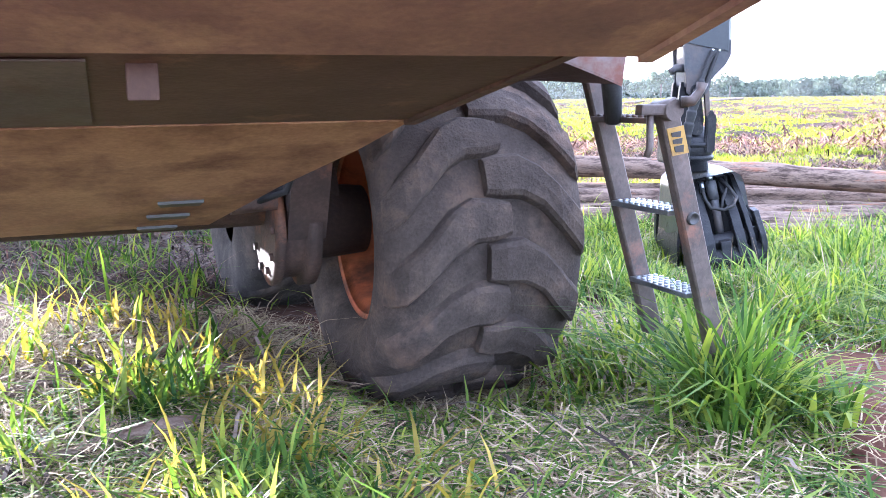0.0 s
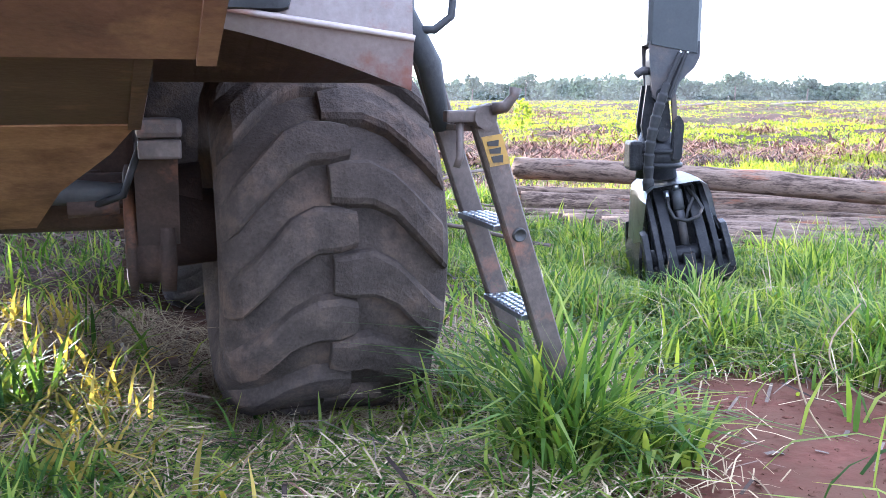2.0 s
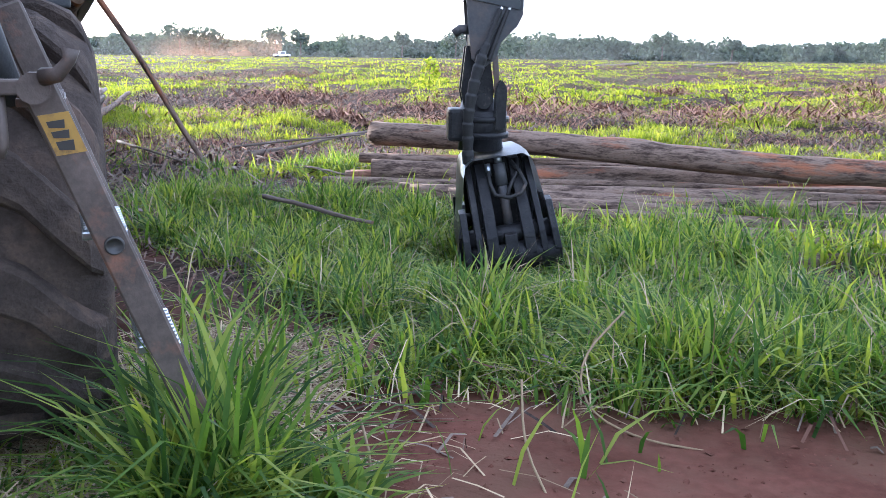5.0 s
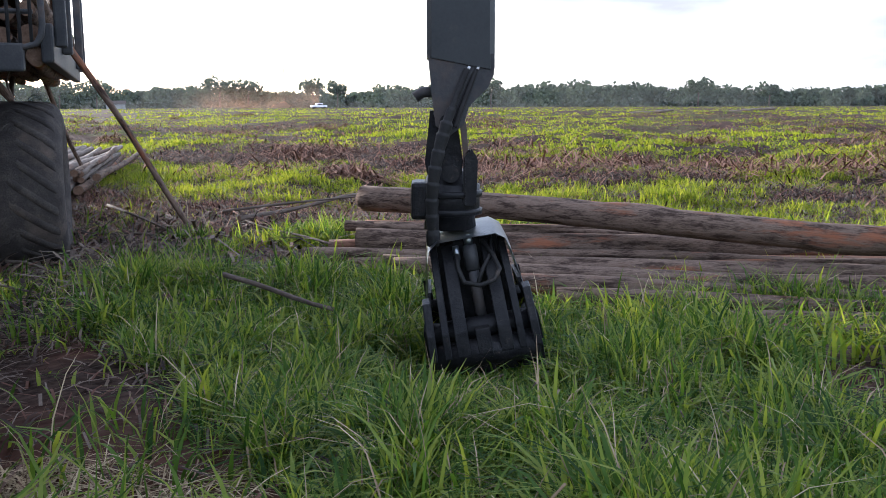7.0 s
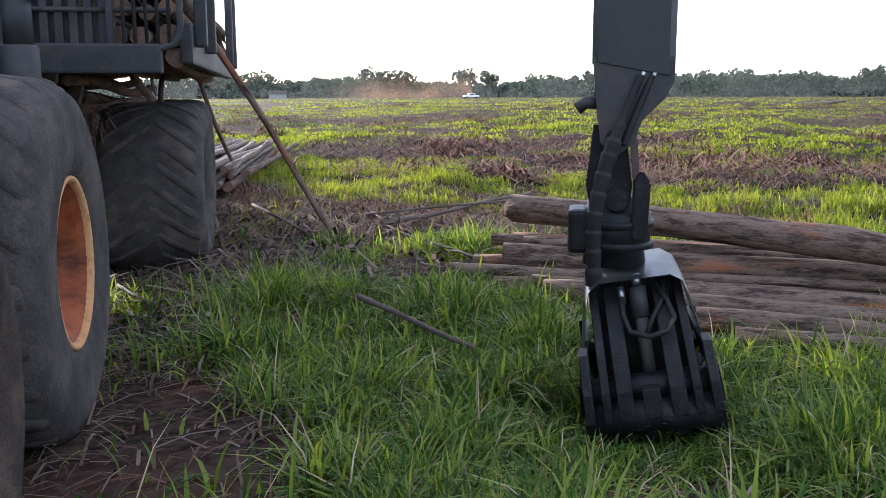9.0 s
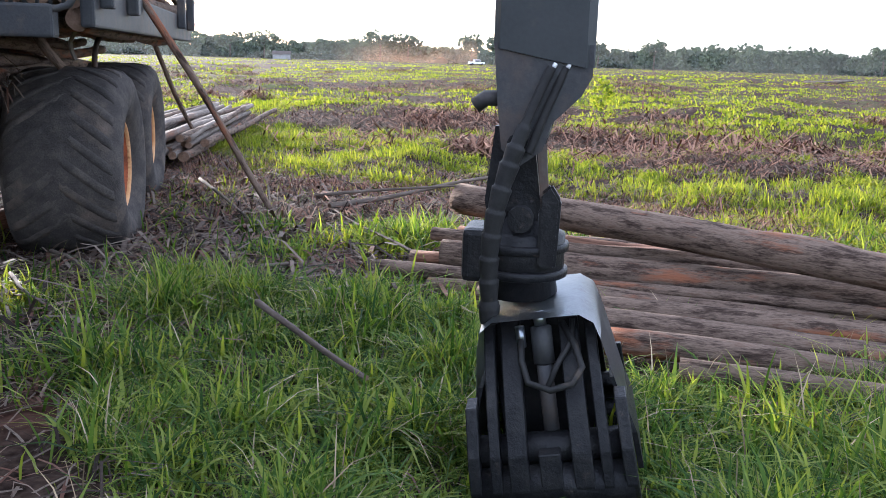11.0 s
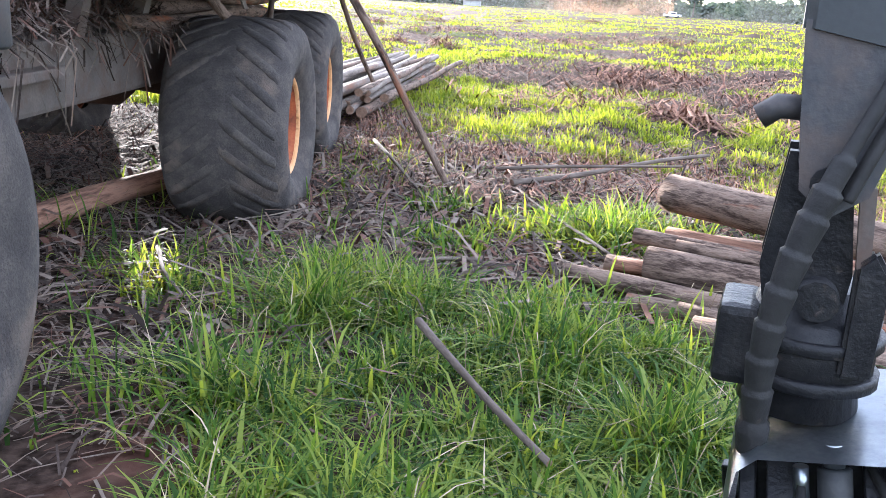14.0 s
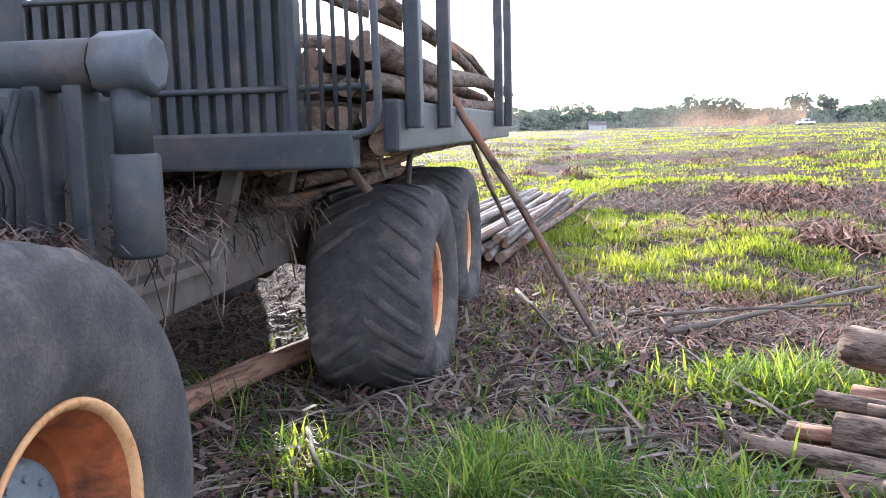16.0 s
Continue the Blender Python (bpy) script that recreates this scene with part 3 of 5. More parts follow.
plate(bm, [(-2.25, -0.40, 0.735), (-1.42, -0.40, 0.735), (-1.42, 1.0, 0.78), (-2.25, 1.0, 0.78)], (0, 0, 0.04))
part("belly_plate", fix(bm), M_BELLY, machine, "tan dusty belly plate with slots")
for k in range(3):
    bm = bmesh.new()
    y, z = -0.95 + 0.22 * k, 0.872 - 0.066 * k
    plate(bm, [(-1.62 - 0.02 * k, y, z), (-1.48 - 0.02 * k, y, z), (-1.49 - 0.02 * k, y + 0.03, z - 0.012), (-1.61 - 0.02 * k, y + 0.03, z - 0.012)], (0, 0, 0.01))
    part("slot", fix(bm), M_STICK_BLACK, machine)

# engine body and cab
bm = bmesh.new()
box(bm, (-2.35, -3.45, 1.58), (-0.94, -1.45, 2.25), 0.06)
part("bonnet", bm, M_FENDER, machine, "faded pinkish bonnet")
bm = bmesh.new()
box(bm, (-2.3, -1.5, 1.42), (-0.62, 1.3, 1.62), 0.04)
box(bm, (-2.2, -1.2, 1.62), (-0.75, 1.1, 3.1), 0.12)
part("cab", bm, M_DARK, machine, "dark grey cab")

# trailing frame
bm = bmesh.new()
box(bm, (-1.95, 1.2, 0.85), (-1.05, 3.4, 1.25), 0.03)
box(bm, (-2.05, 3.2, 0.80), (-0.85, 12.2, 1.22), 0.03)
part("chassis", bm, M_FRAME, machine, "dusty beige chassis beam")
part_bm = bmesh.new()
box(part_bm, (LEFT - 0.2, 4.95, 1.58), (0.10, 5.12, 1.80), 0.02)
part("cross_beam", part_bm, M_DARK, machine)
for x in (0.26, LEFT - 0.26):
    bm = bmesh.new()
    box(bm, (x - 0.05, 5.25, 1.66), (x + 0.05, 12.4, 1.98), 0.02)
    part("side_beam", bm, M_DARK, machine, "dark grey steel bunk side")
    for y in (5.5, 6.7, 10.65, 11.85):
        bm = bmesh.new()
        box(bm, (x - 0.05 + 0.1, y - 0.07, 1.80), (x + 0.05 + 0.1, y + 0.07, 3.6), 0.02)
        part("stake", bm, M_DARK, machine, "tall grey steel bunk stake")

# headboard
bm = bmesh.new()
tube(bm, [(0.23, 4.98, 3.2), (0.25, 4.98, 1.95), (0.235, 4.98, 1.86), (0.20, 4.98, 1.80), (0.12, 4.98, 1.77), (-0.3, 5.0, 1.77), (LEFT + 0.1, 5.07, 1.78)], 0.025, 8)
for z in (2.05, 2.62, 3.2):
    tube(bm, [(LEFT - 0.1, 5.07, z), (0.18, 5.07, z)], 0.02, 8)
part("headboard_frame", bm, M_DARK, machine)
bar = bmesh.new()
tube(bar, [(0, 0, 0), (0, 0, 1.42)], 0.014, 8)
bar_mesh = mesh_of("headboard_bar", bar, M_DARK)
slat = bmesh.new()
box(slat, (-0.03, -0.02, 0), (0.03, 0.02, 1.42), 0.006)
slat_mesh = mesh_of("headboard_slat", slat, M_DARK)
for k in range(5):
    o = new("headboard_bar", bar_mesh)
    o.parent = machine
    o.location = (0.165 - 0.082 * k, 4.98, 1.78)
for k in range(26):
    o = new("headboard_slat", slat_mesh)
    o.parent = machine
    o.location = (-0.32 - 0.105 * k, 5.09, 1.78)
# Dark sheet added behind the slats, standing in for the shaded load.
bm = bmesh.new()
box(bm, (LEFT - 0.1, 5.135, 1.80), (-0.27, 5.15, 2.62), 0.003)
part("headboard_sheet", bm, M_DARK, machine, "dark sheet added behind the bars for the load's shade")
bm = bmesh.new()
box(bm, (-0.29, 5.0, 1.72), (-0.24, 5.14, 3.2), 0.01)
part("headboard_post", bm, M_DARK, machine)

# crane stand with its outrigger leg
bm = bmesh.new()
tube(bm, [(-2.6, 3.7, 2.12), (-0.72, 3.7, 2.12)], 0.12, 20)
part("outrigger_beam", fix(bm), M_DARK, machine, "thick dark grey outrigger tube")
bm = bmesh.new()
tube(bm, [(-0.72, 3.7, 2.12), (-0.70, 3.7, 2.12), (-0.46, 3.7, 2.12), (-0.44, 3.7, 2.12)], [0.10, 0.145, 0.145, 0.11], 8)
part("outrigger_cap", fix(bm), M_CAP, machine, "grey faceted end cap")
bm = bmesh.new()
tube(bm, [(-0.58, 3.7, 2.06), (-0.58, 3.7, 1.72)], 0.085, 18)
tube(bm, [(-0.58, 3.7, 1.72), (-0.58, 3.7, 1.70), (-0.58, 3.7, 1.27), (-0.58, 3.7, 1.25)], [0.10, 0.115, 0.115, 0.10], 18)
part("outrigger_leg", fix(bm), M_DARK, machine, "dark grey outrigger cylinder")
bm = bmesh.new()
box(bm, (-1.75, 3.4, 1.2), (-1.25, 4.0, 3.6), 0.06)
part("crane_pillar", bm, M_DARK, machine, "dark grey crane pillar")
bm = bmesh.new()
box(bm, (-2.2, 3.45, 1.0), (-1.0, 4.4, 2.02), 0.04)
part("crane_base", bm, M_DARK, machine, "dark grey crane base")
for x in (-1.02, -0.82):
    bm = bmesh.new()
    box(bm, (x - 0.05, 3.62, 0.95), (x + 0.05, 3.78, 2.05), 0.02)
    part("crane_post", bm, M_DARK, machine)
for k in range(3):
    bm = bmesh.new()
    tube(bm, [(-1.10 + 0.05 * k, 3.5, 2.0), (-1.12 + 0.06 * k, 3.40, 1.8), (-1.02 + 0.05 * k, 3.36, 1.6), (-1.08 + 0.05 * k, 3.42, 1.35), (-1.15, 3.5, 1.1)], 0.018, 8)
    part("hydraulic_hose", bm, M_HOSE, machine)
bm = bmesh.new()
box(bm, (-1.3, 3.25, 1.02), (-0.72, 4.9, 1.08), 0.01)
part("deck_plate", bm, M_FRAME, machine, "dusty deck plate under the crane")
for x, y in ((-0.86, 3.75), (-0.70, 5.2), (-0.72, 6.35)):
    bm = bmesh.new()
    plate(bm, [(x, y, 1.60), (x, y + 0.10, 1.60), (x - 0.1, y + 0.12, 1.22), (x - 0.1, y - 0.02, 1.22)], (-0.10, 0, 0))
    part("bunk_bracket", fix(bm), M_FRAME, machine)

# mudguard strap over the rear wheels
bm = bmesh.new()
arc = []
for k in range(9):
    a = math.pi * (0.5 + 0.5 * k / 8)
    arc.append((-0.35, 9.1 + 0.45 * math.cos(a), 1.22 + 0.42 * math.sin(a)))
tube(bm, arc, 0.03, 8)
part("mudguard_strap", bm, M_FRAME, machine, "curved grey mudguard strap")
bm = bmesh.new()
arc = [(-0.069, 1.724), (-0.139, 1.702), (-0.202, 1.645), (-0.236, 1.563), (-0.225, 1.484), (-0.199, 1.412)]
for (x0, z0), (x1, z1) in zip(arc, arc[1:]):
    plate(bm, [(x0, 6.94, z0), (x0, 7.06, z0), (x1, 7.06, z1), (x1, 6.94, z1)], (0.014, 0, 0.004))
part("mudguard_strap", fix(bm), M_FRAME, machine, "curved grey mudguard strap")

# front fender: a pressed panel that falls towards the outside, with a rolled lip
low, high = [], []
for k in range(17):
    u = k / 16
    x = -0.98 + 0.68 * u
    low.append(Vector((x, -1.50 + 0.10 * (1 - u), 1.405 - 0.19 * u ** 1.5)))
    high.append(Vector((x, -1.53 + 0.10 * (1 - u), 1.448 - 0.098 * u)))


def ribbon(a, b, thick):
    bm = bmesh.new()
    va, vb = [bm.verts.new(p) for p in a], [bm.verts.new(p) for p in b]
    for i in range(len(a) - 1):
        bm.faces.new((va[i], va[i + 1], vb[i + 1], vb[i]))
    bmesh.ops.solidify(bm, geom=list(bm.faces), thickness=thick)
    return fix(bm)


part("fender", ribbon(low, high, 0.012), M_FENDER, machine, "scuffed pinkish-grey fender panel")
part("fender_band", ribbon([p + Vector((0, 0.012, 0.014)) for p in high], [p + Vector((0.01, 0.05, 0.19)) for p in high], 0.012), M_FENDER, machine)
bm = bmesh.new()
tube(bm, [p + Vector((0, -0.008, 0.006)) for p in high], 0.009, 8)
part("fender_lip", bm, M_FENDER, machine, "pale rolled fender lip")
# The underside's shade is put into its darker plate colour.
part("fender_floor", ribbon([p + Vector((0, -0.003, 0.006)) for p in low], [Vector((p.x, -0.95, 1.245)) for p in low], 0.012), M_BELLY_DARK, machine, "dusty brown fender underside, darkened in colour for its shade")
part("fender_top", ribbon([p + Vector((0.01, 0.05, 0.20)) for p in high], [Vector((p.x, 1.2, p.z + 0.30)) for p in high], 0.02), M_FENDER, machine)
bm = bmesh.new()
tube(bm, [(-0.28, -1.25, 1.75), (-0.26, -1.25, 1.45), (-0.16, -1.22, 1.30), (-0.10, -1.15, 1.10)], [0.045, 0.045, 0.04, 0.03], 10)
part("step_bracket", bm, M_DARK, machine, "dark steel ladder bracket")
bm = bmesh.new()
tube(bm, [(-0.22, -1.25, 1.40), (-0.16, -1.27, 1.40), (-0.11, -1.28, 1.44), (-0.10, -1.28, 1.52), (-0.16, -1.27, 1.60)], 0.013, 8)
part("grab_handle", bm, M_DARK, machine)

# folding ladder
TOP, FOOT = Vector((-0.052, 0, 1.17)), Vector((0.283, 0, 0.26))


def lean(bm):
    """The ladder's foot stands a little further in than its head."""
    for v in bm.verts:
        v.co.y += 0.115 * (1.10 - v.co.z) - 0.025
    return bm


def rail(y, lift):
    bm = bmesh.new()
    d = (FOOT - TOP)
    a, b = TOP - d * lift, TOP + d * 1.02
    side = Vector((0.035, 0, 0.014))
    pts = [a - side, a + side, b + side, b - side]
    plate(bm, [(p.x, y, p.z) for p in pts], (0, 0.045, 0))
    bmesh.ops.bevel(bm, geom=list(bm.edges), offset=0.006, segments=1, affect="EDGES")
    return part("ladder_rail", lean(fix(bm)), M_LADDER, machine, "worn brown ladder rail")


near_rail = rail(-1.36, 0.0)
rail(-0.96, 0.18)
for k, f in enumerate((0.06, 0.41, 0.75)):
    p = TOP.lerp(FOOT, f)
    bm = bmesh.new()
    box(bm, (p.x - 0.06, -1.315, p.z - 0.02), (p.x + 0.045, -0.96, p.z), 0.004)
    for row in range(4):
        for i in range(9):
            x, y = p.x - 0.048 + 0.027 * row, -1.29 + 0.036 * i
            tube(bm, [(x, y, p.z), (x, y, p.z + 0.008)], 0.009, 6)
    part("ladder_step", lean(bm), M_SILVER if k else M_LADDER, machine, "studded bare steel step")
bm = bmesh.new()
tube(bm, [(-0.05, -1.40, 1.14), (-0.05, -1.30, 1.14)], 0.035, 12)
tube(bm, [(-0.03, -1.40, 1.165), (0.0, -1.42, 1.17), (0.025, -1.42, 1.20), (0.03, -1.42, 1.225)], [0.02, 0.018, 0.014, 0.02], 8)
box(bm, (-0.17, -1.39, 1.125), (-0.04, -1.35, 1.16), 0.006)
tube(bm, [(-0.12, -1.36, 1.16), (-0.12, -1.38, 1.02), (-0.13, -1.38, 0.99)], 0.012, 8)
part("ladder_hinge", lean(bm), M_LADDER, machine)
bm = bmesh.new()
q = TOP.lerp(FOOT, 0.10), TOP.lerp(FOOT, 0.20)
plate(bm, [(q[0].x - 0.03, -1.364, q[0].z), (q[0].x + 0.035, -1.364, q[0].z + 0.01), (q[1].x + 0.035, -1.364, q[1].z + 0.01), (q[1].x - 0.03, -1.364, q[1].z)], (0, 0.003, 0))
part("sticker", lean(fix(bm)), M_YELLOW, near_rail, "yellow warning sticker")
bm = bmesh.new()
for f, g in ((0.115, 0.13), (0.14, 0.155), (0.165, 0.185)):
    a, b = TOP.lerp(FOOT, f), TOP.lerp(FOOT, g)
    plate(bm, [(a.x - 0.018, -1.368, a.z), (a.x + 0.02, -1.368, a.z + 0.006), (b.x + 0.015, -1.368, b.z), (b.x - 0.018, -1.368, b.z)], (0, 0.003, 0))
part("print", lean(fix(bm)), M_STICK_BLACK, near_rail)
bm = bmesh.new()
p = TOP.lerp(FOOT, 0.44)
lathe(bm, [(-1.364, 0.001), (-1.364, 0.016), (-1.372, 0.018), (-1.372, 0.022), (-1.36, 0.024)], 16)
for v in bm.verts:
    v.co = Vector((p.x + v.co.y, v.co.x, p.z + v.co.z))
part("rail_hole", lean(fix(bm)), M_STICK_BLACK, near_rail)


# ---- logs ----
def log_mesh(length, r0, r1, seed, bow=0.03):
    """A log along its local z from 0 to length: uneven round, slightly bowed, with sawn ends."""
    rng = random.Random(seed)
    bm = bmesh.new()
    n, seg, rings = max(6, int(length / 0.22)), 16, []
    ph, ph2 = rng.uniform(0, 6), rng.uniform(0, 6)
    knots = [(rng.uniform(0.1, 0.95) * length, rng.uniform(0, 6.28)) for _ in range(int(length * 0.8))]
    for i in range(n + 1):
        t = i / n
        z, r = t * length, r0 + (r1 - r0) * t
        cx, cy = bow * math.sin(math.pi * t + ph * 0.1), bow * math.sin(2.2 * math.pi * t + ph2)
        ring = []
        for k in range(seg):
            a = 2 * math.pi * k / seg
            rr = r * (1 + 0.05 * math.sin(2 * a + ph + t * 3) + 0.035 * math.sin(5 * a + ph2 + t * 9) + rng.uniform(-0.035, 0.035))
            for kz, ka in knots:
                if abs(kz - z) < 0.2 and math.cos(a - ka) > 0.85:
                    rr *= 1.12
            ring.append(bm.verts.new((cx + rr * math.cos(a), cy + rr * math.sin(a), z)))
        rings.append(ring)
    for a, b in zip(rings, rings[1:]):
        for k in range(seg):
            bm.faces.new((a[k], a[(k + 1) % seg], b[(k + 1) % seg], b[k])).smooth = True
    for ring, flip in ((rings[0], True), (rings[-1], False)):
        f = bm.faces.new(ring[::-1] if flip else ring)
        f.material_index = 1
    return bm


def along(a, b, spin=0.0):
    a, b = Vector(a), Vector(b)
    return Matrix.Translation(a) @ (b - a).to_track_quat("Z", "X").to_matrix().to_4x4() @ pose(0, 0, 0, 0, 0, spin)


def log(a, b, r0, r1, seed, bark, label, group, bow=0.03, name="log"):
    me = bpy.data.meshes.new(name)
    bm = log_mesh((Vector(b) - Vector(a)).length, r0, r1, seed, bow)
    bm.to_mesh(me)
    bm.free()
    me.materials.append(bark)
    me.materials.append(M_CUT)
    ob = new(name, me)
    ob.matrix_world = along(a, b, seed * 40)
    return tagged(ob, label, "log", group)


PILE = [((0.45, 10.80, 0.40), (6.9, 8.25, 0.31), 0.125, 0.11),
        ((0.57, 9.96, 0.12), (7.0, 10.0, 0.12), 0.105, 0.095),
        ((0.52, 10.62, 0.16), (6.6, 10.25, 0.14), 0.075, 0.06),
        ((0.62, 10.35, 0.14), (6.2, 10.62, 0.12), 0.065, 0.06),
        ((0.10, 9.86, -0.04), (6.4, 9.30, -0.02), 0.06, 0.055),
        ((0.55, 9.68, -0.07), (6.5, 9.62, -0.06), 0.06, 0.06),
        ((0.28, 10.12, 0.02), (5.6, 10.20, -0.02), 0.055, 0.05),
        ((0.22, 9.99, -0.05), (5.2, 9.82, -0.05), 0.05, 0.045),
        ((0.75, 10.98, 0.02), (6.1, 10.95, 0.0), 0.085, 0.07),
        ((0.60, 10.60, -0.02), (6.0, 10.55, -0.02), 0.08, 0.07),
        ((0.40, 10.28, 0.19), (6.3, 10.05, 0.20), 0.05, 0.04),
        ((0.70, 10.14, 0.22), (5.9, 10.38, 0.20), 0.045, 0.04),
        ((0.35, 10.02, 0.06), (6.0, 9.75, 0.05), 0.045, 0.035),
        ((0.90, 9.50, 0.0), (6.7, 9.28, 0.05), 0.05, 0.04),
        ((1.10, 9.80, 0.02), (5.9, 9.52, 0.0), 0.045, 0.04)]
rng = random.Random(21)
for k in range(7):          # the low front rows, each beginning further along
    y = 9.25 - 0.27 * k - 0.01 * k * k
    x = 1.15 + 1.25 * (9.25 - y) + rng.uniform(-0.2, 0.3)
    r = rng.uniform(0.072, 0.092)
    PILE.append(((x, y, -0.02 - 0.012 * k), (x + rng.uniform(4.8, 5.8), y + rng.uniform(-0.10, 0.16), -0.02), r, 0.85 * r))
for i, (a, b, r0, r1) in enumerate(PILE):
    log(a, b, r0, r1, i + 3, M_BARK if i not in (2, 3, 12) else M_BARK_RED, "long brown eucalyptus log lying in a pile" if i else "thick reddish-brown eucalyptus log on top of the pile", "logs in the field pile", 0.035)


def at(x, y, z):
    return MACHINE @ Vector((x, y, z))


rng = random.Random(11)
load = []
for row in range(6):
    z = 1.36 + 0.185 * row
    wide = (-2.5, -0.78) if z < 1.66 else (LEFT - 0.05, 0.14)
    n = int((wide[1] - wide[0]) / 0.2)
    for i in range(n + 1):
        load.append((wide[0] + (wide[1] - wide[0]) * i / n, z))
for i, (x, z) in enumerate(load):
    y0, y1 = 5.25 + rng.uniform(0, 0.2), 12.3 + rng.uniform(0.1, 1.6)
    drop = 0.0 if z < 1.9 else -0.10 * (z - 1.8)
    if z < 1.66:
        y0, y1 = 5.9 + rng.uniform(0, 0.5), 11.5
    log(at(x, y0, z + rng.uniform(-0.03, 0.03)), at(x + rng.uniform(-0.1, 0.1), y1, z + drop + rng.uniform(-0.07, 0.05)), (1.0 if z > 1.66 else 0.7) * rng.uniform(0.06, 0.10), rng.uniform(0.045, 0.075), i + 40,
        M_BARK, "brown eucalyptus log loaded in the bunk", "logs in the bunk", 0.04)
# a few crooked stems thrown on top
for i, (a, b) in enumerate((((-0.3, 5.2, 2.75), (0.22, 12.9, 2.30)), ((0.1, 5.4, 2.60), (0.12, 13.6, 2.12)), ((-1.2, 5.3, 2.55), (-0.5, 12.6, 2.45)), ((-2.6, 5.3, 2.50), (-2.0, 12.8, 2.42)))):
    log(at(*a), at(*b), 0.065, 0.045, 180 + i, M_BARK, "crooked brown stem lying on top of the load", "logs in the bunk", 0.09)
log(at(0.27, 7.62, 2.08), at(1.64, 7.72, -0.28), 0.036, 0.032, 201, M_BARK, "thin brown pole leaning against the bunk side", "leaning poles", 0.02, "pole")
log(at(-0.33, 11.6, 2.1), at(0.38, 13.9, -0.22), 0.035, 0.03, 202, M_BARK, "thin brown pole leaning against the bunk side", "leaning poles", 0.02, "pole")
log(at(-0.36, 6.05, 1.76), at(-0.12, 6.12, 1.36), 0.04, 0.035, 204, M_BARK, "short broken stem leaning from the bunk on the tyre", "", 0.01, "pole")
log((-3.25, 8.5, 0.0), (-3.95, 10.9, -0.03), 0.095, 0.09, 203, M_BARK_RED, "reddish log lying under the machine", "", 0.02)
for i in range(33):
    k, layer = i % 12, i // 12
    off, lift = -0.14 * k + rng.uniform(-0.08, 0.08), 0.02 + 0.11 * layer
    log((-5.10 + off, 15.41 + 0.5 * off + rng.uniform(-0.4, 0.5), lift), (-8.27 + 1.1 * off + rng.uniform(-0.25, 0.25), 23.14 + 0.3 * off + rng.uniform(-0.5, 1.2), lift + 0.03), rng.uniform(0.045, 0.08), 0.05, 220 + i,
        M_BARK_PALE if i % 4 else M_BARK, "pale grey log in a far pile", "logs in the far pile", 0.03)

# loose sticks and branches
STICKS = [((-0.05, 8.30, 0.10), (0.99, 7.41, 0.06), 0.021), ((-2.2, 10.9, -0.1), (-0.9, 10.0, -0.08), 0.02), ((-1.9, 9.2, -0.12), (-0.7, 9.9, -0.1), 0.018),
          ((0.3, 10.3, 0.0), (-1.2, 12.0, 0.0), 0.012), ((-1.36, 12.24, -0.02), (-0.15, 14.72, 0.10), 0.030), ((-3.51, 13.22, 0.02), (-1.56, 11.12, -0.08), 0.018), ((-1.7, 12.6, 0.02), (-0.1, 13.4, 0.16), 0.018),
          ((-2.6, 9.6, -0.08), (-1.7, 9.0, -0.08), 0.016), ((-1.2, 9.4, -0.08), (-0.5, 9.9, -0.06), 0.02), ((-3.0, 11.6, -0.1), (-1.9, 11.2, -0.06), 0.02), ((-2.4, 8.9, -0.09), (-1.5, 8.2, -0.06), 0.014)]
for i, (a, b, r) in enumerate(STICKS):
    log(a, b, r, r * 0.6, 300 + i, M_STICKWOOD, "grey weathered stick lying in the grass", "loose sticks", 0.015, "stick")

for i, (a, b, r) in enumerate((((-2.3, -0.55, 0.03), (-0.95, 0.18, 0.02), 0.05), ((-2.4, -0.95, 0.02), (-1.5, -0.62, 0.02), 0.06), ((-2.5, -0.2, 0.02), (-1.3, 0.5, 0.02), 0.04))):
    log(at(*a), at(*b), r, r * 0.8, 330 + i, M_BARK, "brown log half sunk in straw before the wheel", "half-sunk logs", 0.02)

# ---- the grapple, hanging from the crane's outer boom ----
grapple = thing("grapple", pose(1.81, 7.12, 0.02, 0, 0, 8), "black timber grapple with a bare silver top plate, standing in grass", "grapple")
SWING = Matrix.Translation((0, 0, 0.75)) @ pose(0, 0, 0, 0, -10, 0) @ Matrix.Translation((0, 0, -0.75))     # it hangs a little askew


def hung(name, bm, material, parent, label=""):
    if parent is grapple:
        bmesh.ops.transform(bm, matrix=SWING, verts=bm.verts)
    return part(name, bm, material, parent, label)


bm = bmesh.new()
ring = [(-0.15, 0.16), (-0.175, 0.12), (-0.175, -0.14), (-0.15, -0.18), (0.16, -0.18), (0.19, -0.14), (0.19, 0.12), (0.16, 0.16)]
b0 = 1.44
va = [bm.verts.new((x, y, 6.0)) for x, y in ring]
vb = [bm.verts.new((x, y, b0 + (0.10 if x < 0 else 0.04))) for x, y in ring]
for i in range(8):
    j = (i + 1) % 8
    bm.faces.new((va[i], va[j], vb[j], vb[i]))
bm.faces.new(va)
bm.faces.new(vb[::-1])
boom = part("outer_boom", fix(bm), M_BOOM, grapple, "smooth dark grey boom section")
